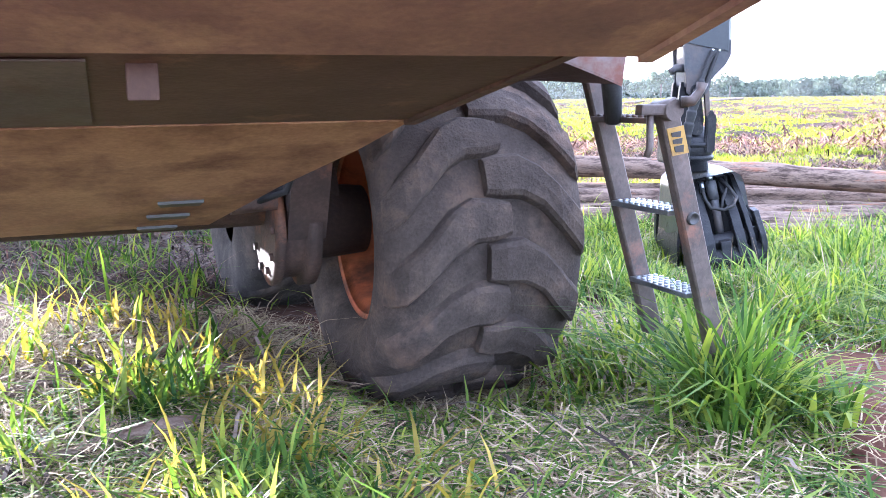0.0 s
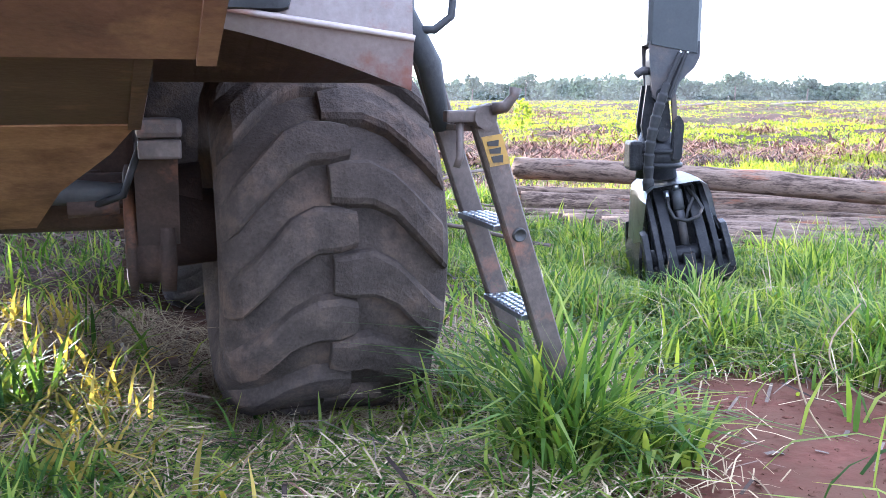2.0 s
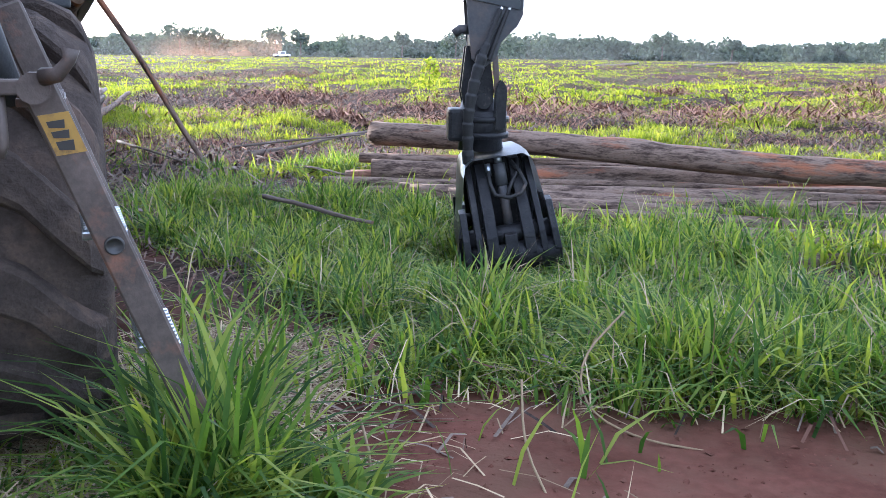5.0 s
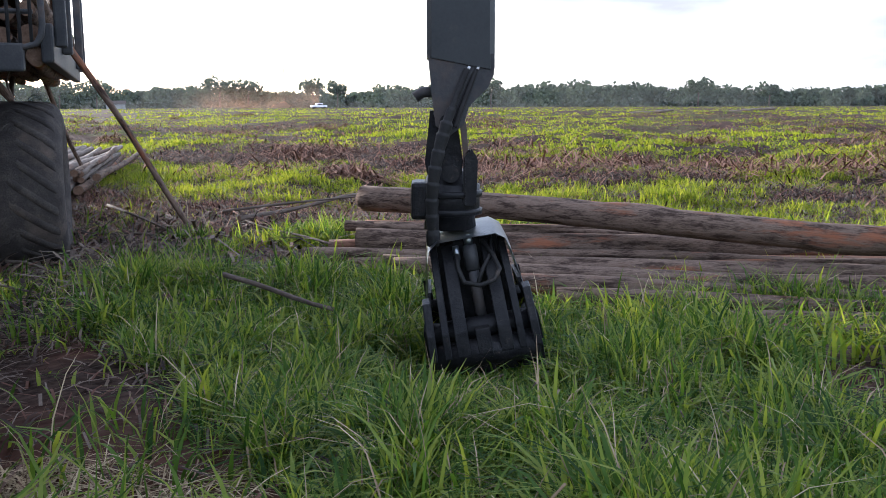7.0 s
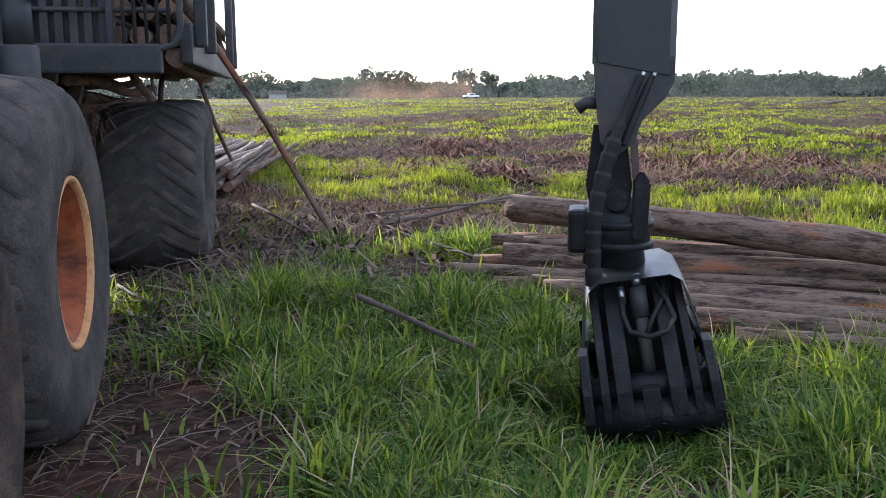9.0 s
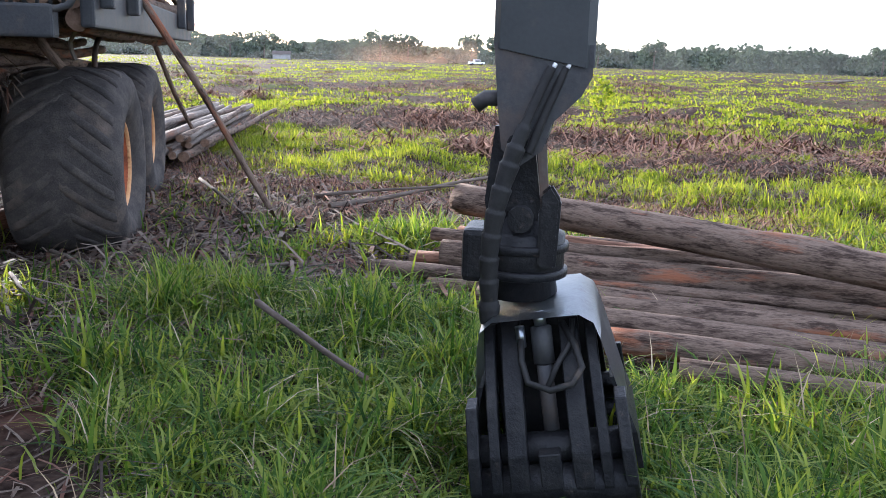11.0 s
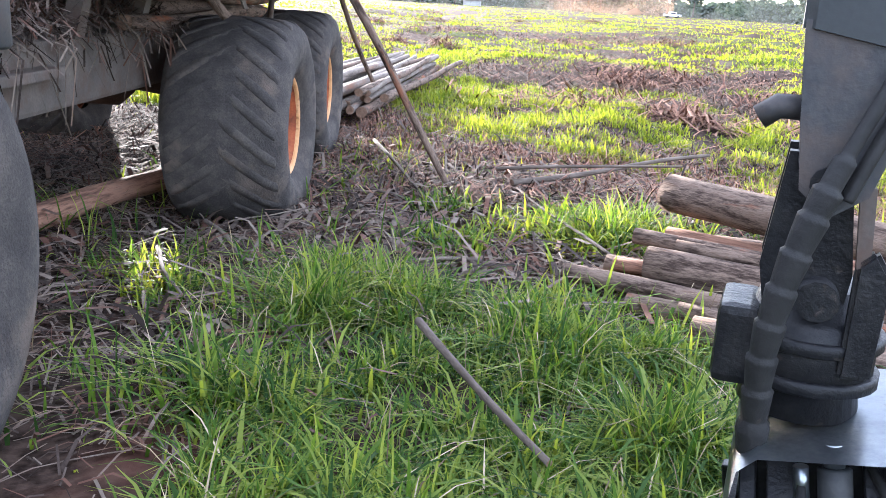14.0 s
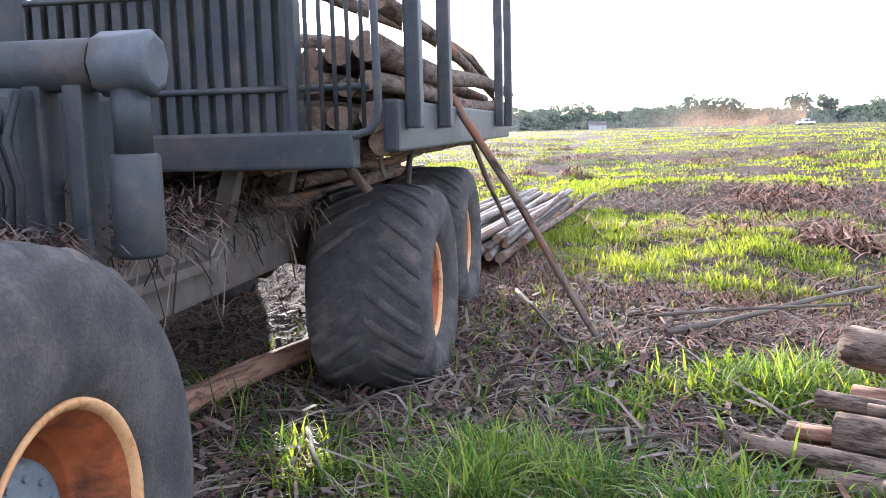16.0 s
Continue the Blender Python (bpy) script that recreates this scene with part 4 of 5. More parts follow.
for y in (-0.17, 0.10):
    bm = bmesh.new()
    plate(bm, [(-0.17, y, 1.56), (0.185, y, 1.56), (0.185, y, 1.45), (0.15, y, 1.38), (0.05, y, 1.28), (0.02, y, 1.18), (-0.06, y, 1.12), (-0.13, y, 1.18), (-0.15, y, 1.34)], (0, 0.03, 0))
    part("boom_cheek", fix(bm), M_DARK, grapple, "dark grey boom nose plate")
bm = bmesh.new()
box(bm, (-0.14, -0.14, 1.22), (0.04, 0.10, 1.52), 0.02)
part("boom_nose", bm, M_DARK, grapple)
# White pegs stand in for the light seen through two small holes.
for x in (0.045, 0.095):
    bm = bmesh.new()
    tube(bm, [(x, -0.171, 1.478), (x + 0.008, -0.171, 1.494)], 0.008, 8)
    part("boom_hole", bm, M_WHITE, grapple, "white peg standing in for light through a boom hole")
SIDE = -0.05
for y in (-0.11, 0.07):
    bm = bmesh.new()
    plate(bm, [(SIDE - 0.11, y, 1.26), (SIDE + 0.03, y, 1.26), (SIDE + 0.07, y, 0.98), (SIDE + 0.06, y, 0.88), (SIDE - 0.12, y, 0.88), (SIDE - 0.14, y, 0.98)], (0, 0.04, 0))
    part("link_plate", fix(bm), M_BLACK, grapple)
bm = bmesh.new()
tube(bm, [(SIDE - 0.02, -0.18, 1.20), (SIDE - 0.02, 0.14, 1.20)], 0.04, 12)
part("upper_pin", bm, M_BLACK, grapple)
bm = bmesh.new()
tube(bm, [(SIDE, -0.17, 0.92), (SIDE, 0.17, 0.92)], 0.05, 12)
part("lower_pin", bm, M_BLACK, grapple)
bm = bmesh.new()
plate(bm, [(SIDE + 0.05, -0.16, 1.20), (SIDE + 0.085, -0.16, 1.20), (SIDE + 0.105, -0.16, 0.96), (SIDE + 0.075, -0.16, 0.96)], (0, 0.03, 0))
part("link_rod", fix(bm), M_FRAME, grapple, "pale worn steel link")
bm = bmesh.new()
tube(bm, [(SIDE, 0, 0.93), (SIDE, 0, 0.86), (SIDE, 0, 0.85), (SIDE, 0, 0.68), (SIDE, 0, 0.67), (SIDE, 0, 0.60)], [0.12, 0.14, 0.168, 0.168, 0.14, 0.15], 24)
part("rotator", fix(bm), M_BLACK, grapple, "greasy black rotator")
for z in (0.70, 0.80):
    bm = bmesh.new()
    tube(bm, [(SIDE, 0, z - 0.018), (SIDE, 0, z - 0.014), (SIDE, 0, z + 0.014), (SIDE, 0, z + 0.018)], [0.176, 0.183, 0.183, 0.176], 24)
    part("rotator_flange", fix(bm), M_BLACK, grapple)
bm = bmesh.new()
box(bm, (SIDE - 0.22, -0.13, 0.66), (SIDE - 0.12, 0.10, 0.87), 0.025)
part("hose_guard", bm, M_BLACK, grapple)
bm = bmesh.new()
plate(bm, [(SIDE + 0.07, -0.17, 0.74), (SIDE + 0.14, -0.17, 0.74), (SIDE + 0.15, -0.17, 1.0), (SIDE + 0.11, -0.17, 1.06), (SIDE + 0.07, -0.17, 1.02)], (0, 0.05, 0))
bmesh.ops.bevel(bm, geom=list(bm.edges), offset=0.01, segments=2, affect="EDGES")
part("rotator_ear", fix(bm), M_BLACK, grapple)
# hood: a folded plate open towards the front, silver worn
bm = bmesh.new()
prof = [(-0.30, 0.16), (-0.235, 0.50), (-0.215, 0.565), (-0.165, 0.60), (0.165, 0.60), (0.215, 0.565), (0.235, 0.50), (0.30, 0.16)]
rows = []
for y, f in ((-0.30, 0.97), (-0.05, 1.0), (0.24, 1.0), (0.28, 0.97)):
    rows.append([bm.verts.new((x * f, y + (0.12 if z < 0.2 and y < 0 else 0), z - (0.02 if y < -0.2 else 0))) for x, z in prof])
for a, b in zip(rows, rows[1:]):
    for i in range(len(prof) - 1):
        bm.faces.new((a[i], a[i + 1], b[i + 1], b[i])).smooth = 1 <= i <= 5
bmesh.ops.solidify(bm, geom=list(bm.faces), thickness=0.02)
hung("hood", fix(bm), M_SILVER, grapple, "bare silver folded top plate")


def claw(sign):
    """One curved claw: bars joined by cross pieces, bulging out and closing towards the middle."""
    c = new("claw")
    c.parent = grapple
    c.matrix_local = SWING
    c.empty_display_size = 0.1
    curve = [(0.16, 0.54), (0.25, 0.42), (0.34, 0.27), (0.41, 0.10), (0.425, -0.03), (0.37, -0.15), (0.20, -0.22), (0.02, -0.23)]
    for x, w, top in ((-0.265, 0.022, 2), (-0.19, 0.020, 0), (-0.11, 0.036, 0), (0.0, 0.040, 3), (0.11, 0.036, 0), (0.19, 0.020, 0), (0.265, 0.022, 2)):
        bm = bmesh.new()
        outer, inner = [], []
        for i, (y, z) in enumerate(curve[top:]):
            f = 1.0 - 0.5 * max(0, i + top - 4) / 3
            wide = 1.0 + 0.13 * (0.5 - z)
            for lst, off in ((outer, 0.0), (inner, 0.085 * f)):
                cy, cz = y - off * (0.95 if i + top < 5 else 0.3), z + off * (0.2 if i + top < 4 else 0.9)
                lst.append([bm.verts.new((x * wide + dx, -sign * cy, cz)) for dx in (-w, w)])
        for i in range(len(outer) - 1):
            o, p, a, b = outer[i], outer[i + 1], inner[i], inner[i + 1]
            bm.faces.new((o[0], o[1], p[1], p[0]))
            bm.faces.new((a[1], a[0], b[0], b[1]))
            bm.faces.new((o[1], a[1], b[1], p[1]))
            bm.faces.new((a[0], o[0], p[0], b[0]))
        bm.faces.new((outer[0][1], outer[0][0], inner[0][0], inner[0][1]))
        bm.faces.new((outer[-1][0], outer[-1][1], inner[-1][1], inner[-1][0]))
        bmesh.ops.bevel(bm, geom=list(bm.edges), offset=0.004, segments=1, affect="EDGES")
        part("claw_bar", fix(bm), M_BLACK, c, "black steel claw bar")
    for (y, z), h in (((0.33, 0.09), 0.06), ((0.36, -0.04), 0.085), ((0.24, -0.15), 0.07)):
        bm = bmesh.new()
        tube(bm, [(-0.29, -sign * (y - 0.02), z), (0.29, -sign * (y - 0.02), z)], h, 12)
        part("cross_piece", fix(bm), M_BLACK, c)
    return c


claw(1)
claw(-1)
# Black box added so that no grass shows through the dark inside.
bm = bmesh.new()
box(bm, (-0.20, -0.10, 0.02), (0.20, 0.10, 0.56), 0.03)
hung("inner_body", bm, M_BLACK, grapple, "black box added to fill the grapple's dark inside")
for x in (-0.27, 0.27):
    d = 1 if x > 0 else -1
    bm = bmesh.new()
    plate(bm, [(x - 0.03 * d, -0.20, 0.30), (x + 0.03 * d, -0.26, 0.10), (x + 0.04 * d, -0.22, -0.06), (x + 0.04 * d, 0.22, -0.06), (x + 0.03 * d, 0.26, 0.10), (x - 0.03 * d, 0.20, 0.30)], (0.02 * d, 0, 0))
    hung("cheek", fix(bm), M_BLACK, grapple, "black cheek plate")
bm = bmesh.new()
tube(bm, [(0.01, -0.20, 0.585), (0.01, -0.21, 0.525)], 0.024, 14)
hung("cylinder_rod", fix(bm), M_SILVER, grapple, "bright steel piston rod")
bm = bmesh.new()
tube(bm, [(0.01, -0.21, 0.53), (0.01, -0.211, 0.525), (0.01, -0.235, 0.39)], [0.032, 0.04, 0.04], 18)
tube(bm, [(0.01, -0.25, 0.39), (0.01, -0.28, 0.12)], 0.030, 14)
hung("cylinder_barrel", fix(bm), M_DARK, grapple, "greasy dark grey cylinder barrel")
bm = bmesh.new()
tube(bm, [(-0.065, -0.24, 0.50), (-0.07, -0.28, 0.42), (-0.05, -0.33, 0.35), (0.03, -0.36, 0.325), (0.11, -0.35, 0.34), (0.15, -0.32, 0.39), (0.13, -0.26, 0.46), (0.09, -0.20, 0.53)], 0.013, 8)
tube(bm, [(0.02, -0.34, 0.33), (0.06, -0.30, 0.40), (0.12, -0.24, 0.47), (0.13, -0.2, 0.54)], 0.011, 8)
hung("grapple_hose", bm, M_HOSE, grapple)
bm = bmesh.new()
tube(bm, [(-0.065, -0.24, 0.46), (-0.065, -0.235, 0.54)], 0.018, 8)
hung("hose_fitting", bm, M_SILVER, grapple, "bare metal hose fitting")
bm = bmesh.new()
coil, rads = [], []
for i in range(121):
    t = i / 120
    coil.append((0.04 - 0.215 * math.sin(min(1, t * 1.25) * math.pi * 0.5) + 0.03 * t, -0.19 - 0.05 * math.sin(3 * t), 1.48 - 0.95 * t))
    rads.append(0.017 if t < 0.22 else 0.026 if t < 0.3 else 0.0385 - 0.0075 * ((i % 11) / 11) + 0.004 * (t > 0.93))
tube(bm, coil, rads, 12)
tube(bm, [(p[0] + 0.05, p[1] + 0.03, p[2]) for p in coil[:40]], 0.016, 8)
part("wrapped_hose", fix(bm), M_HOSE, grapple, "black wrapped hose bundle")
bm = bmesh.new()
tube(bm, [(-0.24, -0.1, 1.33), (-0.20, -0.1, 1.36), (-0.14, -0.1, 1.36)], 0.03, 8)
part("boom_stop", bm, M_DARK, grapple)
# the crane's inner boom, back to its pillar
bm = bmesh.new()
p, q = Vector((1.84, 7.12, 5.8)), at(-1.5, 3.7, 3.5)
inv = grapple.matrix_world.inverted()
tube(bm, [inv @ p, inv @ p.lerp(q, 0.5), inv @ q], [0.16, 0.2, 0.22], 4)
part("inner_boom", fix(bm), M_BOOM, grapple)


# ---- plants and litter ----
def strips(name, material, label, category, x, y, z0, h, w, lean, yaw, levels=3, droop=0.5, flat=False):
    """Many thin blades as one mesh: curved strips that narrow to a point."""
    n = len(x)
    t = np.linspace(0, 1, levels + 1)
    dx, dy = np.cos(yaw), np.sin(yaw)
    px, py = -dy, dx
    pts = []
    for i, ti in enumerate(t):
        out = lean * h * (ti ** 1.6)
        up = h * (ti - droop * lean * ti ** 2.4) if not flat else lean * 0.0 + 0.0 * ti
        if flat:
            out = h * ti
            up = flat_rise * np.sin(np.pi * ti) + slope * ti
        cx, cy, cz = x + out * dx, y + out * dy, z0 + up
        wi = w * (1 - ti ** 2.2) * (0.75 + 0.5 * np.sin(np.pi * ti)) if not flat else w * np.ones(n)
        if i == levels and not flat:
            pts.append(np.stack([cx, cy, cz], -1)[:, None, :])
        else:
            pts.append(np.stack([np.stack([cx - px * wi, cy - py * wi, cz], -1), np.stack([cx + px * wi, cy + py * wi, cz], -1)], 1))
    v = np.concatenate(pts, 1)
    k = v.shape[1]
    base = (np.arange(n) * k)[:, None]
    loops, starts, totals = [], [], []
    quads = [[2 * i, 2 * i + 1, 2 * i + 3, 2 * i + 2] for i in range(levels - (0 if flat else 1))]
    per = [base + np.array(q) for q in quads]
    if not flat:
        per.append(base + np.array([2 * levels - 2, 2 * levels - 1, 2 * levels]))
    flatl = np.concatenate(per, 1).reshape(-1)
    sizes = np.tile(np.array([4] * len(quads) + ([] if flat else [3])), n)
    me = bpy.data.meshes.new(name)
    me.vertices.add(n * k)
    me.vertices.foreach_set("co", v.reshape(-1))
    me.loops.add(len(flatl))
    me.loops.foreach_set("vertex_index", flatl.astype(np.int32))
    me.polygons.add(len(sizes))
    st = np.concatenate([[0], np.cumsum(sizes)[:-1]])
    me.polygons.foreach_set("loop_start", st.astype(np.int32))
    me.polygons.foreach_set("use_smooth", np.ones(len(sizes), bool))
    me.update(calc_edges=True)
    me.materials.append(material)
    return tagged(new(name, me), label, category, kind="stuff")


gen = np.random.default_rng(7)
flat_rise, slope = 0.0, 0.0


def local(x, y):
    c, s = math.cos(radians(ANGLE)), math.sin(radians(ANGLE))
    return (x - 0.37) * c + (y - 4.37) * s, -(x - 0.37) * s + (y - 4.37) * c


def near_grass(x, y):
    """How thick the tall grass stands, 0 to 1."""
    lx, ly = local(x, y)
    d = np.full(len(x), 0.75)
    d = np.where((lx < 0.15) & (ly > -0.6), 0.045, d)                       # under the machine
    d = np.where((lx > 0.15) & (lx < 1.5) & (ly > 1.4), 0.72, d)           # beside the track
    d = np.where((lx > 0.15) & (lx < 0.62 + 0.5 * smooth(2.5, 1.5, ly) + 0.2 * patch(x, y, 1.3, 14.0)) & (ly > -0.5) & (y > 4.25), np.where(ly < 2.4, 0.05, 0.17), d)          # wheel track
    d = np.where((y > 9.2 + 0.5 * patch(x, y, 0.6, 7.0)) & (x < 0.4), 0.025, d)                            # bark litter
    d = np.where((y > 9.2) & (x > 0.4) & (y < 11.2), 0.10, d)              # between the logs
    d = np.where((y > 11.2) & (x > 0.3), 0.06, d)
    d = np.where(np.hypot((x + 0.25) / 0.8, (y - 11.35) / 0.5) < 1, 0.8, d)   # tuft by the log ends
    d = np.where((y < 4.35 + 0.35 * patch(x, y, 1.2, 9.0)) & (x > 1.32 + 0.2 * patch(x, y, 1.5, 8.0)), 0.010, d)              # bare red soil
    d = np.where((y < 3.6) & (x > -1.0) & (x < 1.35), 0.012, d)              # mown straw by the wheel
    d = np.where((y < 4.6) & (x < -0.9), 0.05, d)                          # straw in the sun before the wheel
    d = np.where(np.hypot((x - 1.28) / 0.34, (y - 3.25) / 0.5) < 1, 0.35, d)   # tuft at the ladder
    d = np.where(np.hypot((x + 0.25) / 0.45, (y - 2.45) / 0.4) < 1, 0.5, d)     # tuft before the wheel
    d = np.where(np.hypot((x - 1.98) / 0.75, (y - 6.4) / 0.65) < 1, 0.6, d)   # round the grapple
    d = np.where((y > 7.2) & (x > 2.0) & (y < 9.2), 0.5, d)                 # among the front logs
    d = d * smooth(8.0, 6.6, x + 0.5 * patch(x, y, 0.9, 5.0)) * smooth(1.0, 1.8, y + 0.4 * patch(x, y, 0.9, 6.0))
    return d * np.clip(0.58 + 0.75 * patch(x, y, 1.5), 0.06, 1.3)


def grow(n, x0, x1, y0, y1, dens, hlo, hhi, wlo, whi, name, material, label):
    x, y = gen.uniform(x0, x1, n), gen.uniform(y0, y1, n)
    keep = gen.random(n) < dens(x, y)
    x, y = x[keep], y[keep]
    tuft = 0.85 + 0.45 * patch(x, y, 1.5) + 0.35 * patch(x, y, 2.5, 1.0)
    h = gen.uniform(hlo, hhi, len(x)) * np.clip(tuft, 0.35, 1.55)
    h = h * np.where((x > 1.8) & (y > 8.6) & (y < 10.2), 0.6, 1.0)
    h = h * (1 - 0.62 * np.exp(-((x - 1.98) ** 2 + (y - 6.45) ** 2) / 0.40))
    return strips(name, material, label, "grass", x, y, height(x, y) - 0.01, h, gen.uniform(wlo, whi, len(x)), gen.uniform(0.2, 1.5, len(x)), gen.uniform(0, 6.283, len(x)))


grow(290000, -4.5, 8.0, 1.0, 13.5, near_grass, 0.11, 0.40, 0.0034, 0.0105, "tall_grass", M_GRASS, "long green grass blades growing in tufts")
grow(42000, -4.5, 8.0, 1.0, 13.5, near_grass, 0.16, 0.46, 0.0015, 0.004, "dry_stalks", M_STRAW, "dry straw stalks among the grass")


def weeds(x, y):
    """Thin patches of grass over the bare soil round about."""
    return smooth(0.2, 1.2, patch(x, y, 0.5, 12.0)) * np.where((y < 1.4) | (x < -4.5) | (x > 7.0), 1.0, 0.0) * np.where(y < 11.0, 1.0, 0.0)


grow(120000, -22.0, 22.0, -12.0, 11.0, weeds, 0.10, 0.34, 0.004, 0.011, "sparse_grass", M_GRASS, "sparse grass patches over the bare soil")


def front_grass(x, y):
    return near_grass(x, y) * smooth(0.0, 0.3, local(x, y)[0] - 0.6)


grow(230000, -1.6, 5.2, 4.3, 9.7, front_grass, 0.08, 0.30, 0.002, 0.006, "short_grass", M_GRASS, "short dense green grass between the tufts")


def field_thick(x, y):
    """Where the field is overgrown (above 0) and where slash and bare soil show."""
    return 0.16 + 0.95 * patch(x, y * 0.62, 0.20, 0.8) + 0.55 * patch(x, y * 0.8, 0.75, 2.0)


def field_grass(x, y):
    lx, ly = local(x, y)
    p = smooth(-0.55, 0.10, field_thick(x, y)) * smooth(-0.7, 0.4, patch(x, y, 2.6, 5.0))
    p = np.where((lx < 0.4) & (lx > -3.3) & (ly < 12.5), 0.03, p)
    edge = 14.7 + 1.3 * patch(x, y, 0.25, 6.0)
    p = np.where((y < edge - 2.6 * smooth(0.3, 1.6, x)) & (x < 4.5), 0.06 * p, p)
    p = np.where((x >= 1.5) & (y < 12.0), 0.5 * p, p)
    return p


def spread(n, r0, r1):
    """Points over the field ahead, thinning with distance."""
    r = r0 * (r1 / r0) ** gen.random(n)
    a = gen.uniform(radians(-40), radians(58), n)
    return -np.sin(a) * r + 1.5, np.cos(a) * r + 2.0


def field(n, r0, r1, hlo, hhi, wlo, whi, name):
    x, y = spread(n, r0, r1)
    keep = (gen.random(n) < field_grass(x, y)) & (y > 11.0)
    x, y = x[keep], y[keep]
    return strips(name, M_FIELD_GRASS, "bright green grass tufts over the felled field", "grass", x, y, height(x, y) - 0.01, gen.uniform(hlo, hhi, len(x)) * np.clip(0.55 + 0.5 * field_thick(x, y) + 0.4 * patch(x, y, 2.6, 5.0), 0.4, 1.3), gen.uniform(wlo, whi, len(x)),
                  gen.uniform(0.2, 1.2, len(x)), gen.uniform(0, 6.283, len(x)), 2)


field(420000, 9.0, 28.0, 0.08, 0.28, 0.004, 0.011, "field_grass")
field(190000, 28.0, 90.0, 0.08, 0.24, 0.015, 0.038, "field_grass")
field(70000, 90.0, 330.0, 0.10, 0.32, 0.06, 0.15, "field_grass")


def litter(n, x, y, lo, hi, wlo, whi, rise, name, material, label):
    global flat_rise, slope
    m = len(x)
    flat_rise = gen.uniform(0.0, rise, m)
    slope = gen.normal(0, rise * 0.6, m)
    return strips(name, material, label, "litter", x, y, height(x, y) + np.abs(slope) + 0.004, gen.uniform(lo, hi, m), gen.uniform(wlo, whi, m), np.zeros(m), gen.uniform(0, 6.283, m), 2, flat=True)


n = 230000
x, y = gen.uniform(-8, 8, n), gen.uniform(1.5, 17, n)
lx, ly = local(x, y)
d = np.where((y > 8.6) & (x < 0.6), 1.0, 0.10)
d = np.where(y > 11.0, 0.9, d)
d = np.where((lx < 1.1) & (ly > 0.5), np.where(ly < 2.6, 0.14, np.where(ly < 4.5, 0.40, 0.85)), d)
d = np.where((y < 4.1) & (x > 1.35), 0.02, d)
k = gen.random(n) < d * np.clip(0.75 + 0.4 * patch(x, y, 1.1, 3.0), 0.2, 1.2)
litter(n, x[k], y[k], 0.05, 0.34, 0.0015, 0.008, 0.045, "bark_litter", M_LITTER, "dry brown bark strips and twigs")
n = 60000
x, y = gen.uniform(-3.0, 2.6, n), gen.uniform(1.2, 5.0, n)
k = gen.random(n) < np.where(x < 1.4, 0.95, 0.008) * np.clip(2.6 - 2.0 * np.hypot((x + 0.5) / 2.4, (y - 3.1) / 1.9) + 0.4 * patch(x, y, 1.2, 2.0), 0, 1)
litter(n, x[k], y[k], 0.06, 0.26, 0.0012, 0.0035, 0.03, "cut_grass", M_STRAW, "dry cut grass lying by the wheel")
x, y = gen.uniform(-1.4, 1.5, 9000), gen.uniform(1.2, 3.7, 9000)
litter(1, x, y, 0.08, 0.30, 0.002, 0.005, 0.04, "cut_grass", M_GRASS, "green cut grass lying by the wheel")
for n, material, label in ((150000, M_LITTER, "grey-brown twigs and bark strewn over the field"), (90000, M_REDLEAF, "reddish dead leaves and branches over the field")):
    x, y = spread(n, 10.0, 110.0)
    k = (gen.random(n) < 0.9 * smooth(0.10, -0.45, field_thick(x, y)) + 0.08) & (y > 10.5)
    far = smooth(12, 70, y[k])
    flat_rise, slope = gen.uniform(0.0, 0.08, k.sum()), gen.normal(0, 0.05, k.sum())
    strips("field_litter", material, label, "litter", x[k], y[k], height(x[k], y[k]) + np.abs(slope) + 0.004, gen.uniform(0.10, 0.5, k.sum()), gen.uniform(0.002, 0.010, k.sum()) * (1 + 1.6 * far),
           np.zeros(k.sum()), gen.uniform(0, 6.283, k.sum()), 2, flat=True)
x, y = gen.uniform(-6.5, 3.5, 34000), gen.normal(14.2, 1.1, 34000)
k = gen.random(34000) < np.clip(0.55 + 0.7 * patch(x, y, 0.7, 5.0), 0, 1)
litter(1, x[k], y[k], 0.05, 0.24, 0.0015, 0.006, 0.07, "dead_leaves", M_REDLEAF, "reddish-brown dead leaves and bark heaped by the logs")
# slabs and strips of bark over the slash beside the wheels
x, y = gen.uniform(-6.0, 0.9, 5200), gen.uniform(7.6, 14.5, 5200)
lx, ly = local(x, y)
k = gen.random(5200) < np.where((y > 9.0 + 0.6 * patch(x, y, 0.6, 7.0)) | (lx < 0.9), 0.8, 0.03)
litter(1, x[k], y[k], 0.12, 0.60, 0.006, 0.022, 0.07, "bark_slabs", M_LITTER, "broad strips of grey-brown bark over the slash")
x, y = gen.uniform(-1.05, -0.55, 26), gen.uniform(7.9, 8.6, 26)
litter(1, x, y, 0.2, 0.55, 0.008, 0.028, 0.04, "bark_slabs", M_LITTER, "broad bark pieces trodden into the grass")

# brushwood heaps left over the field
hx, hy = spread(90, 17.0, 120.0)
hr = gen.uniform(0.4, 1.6, 90)
pick = gen.integers(0, 90, 30000)
a, q = gen.uniform(0, 6.283, 30000), np.sqrt(gen.random(30000))
x, y = hx[pick] + 1.8 * hr[pick] * q * np.cos(a), hy[pick] + 0.8 * hr[pick] * q * np.sin(a)
flat_rise, slope = gen.uniform(0.0, 0.3, 30000) * (1 - q), gen.normal(0, 0.08, 30000)
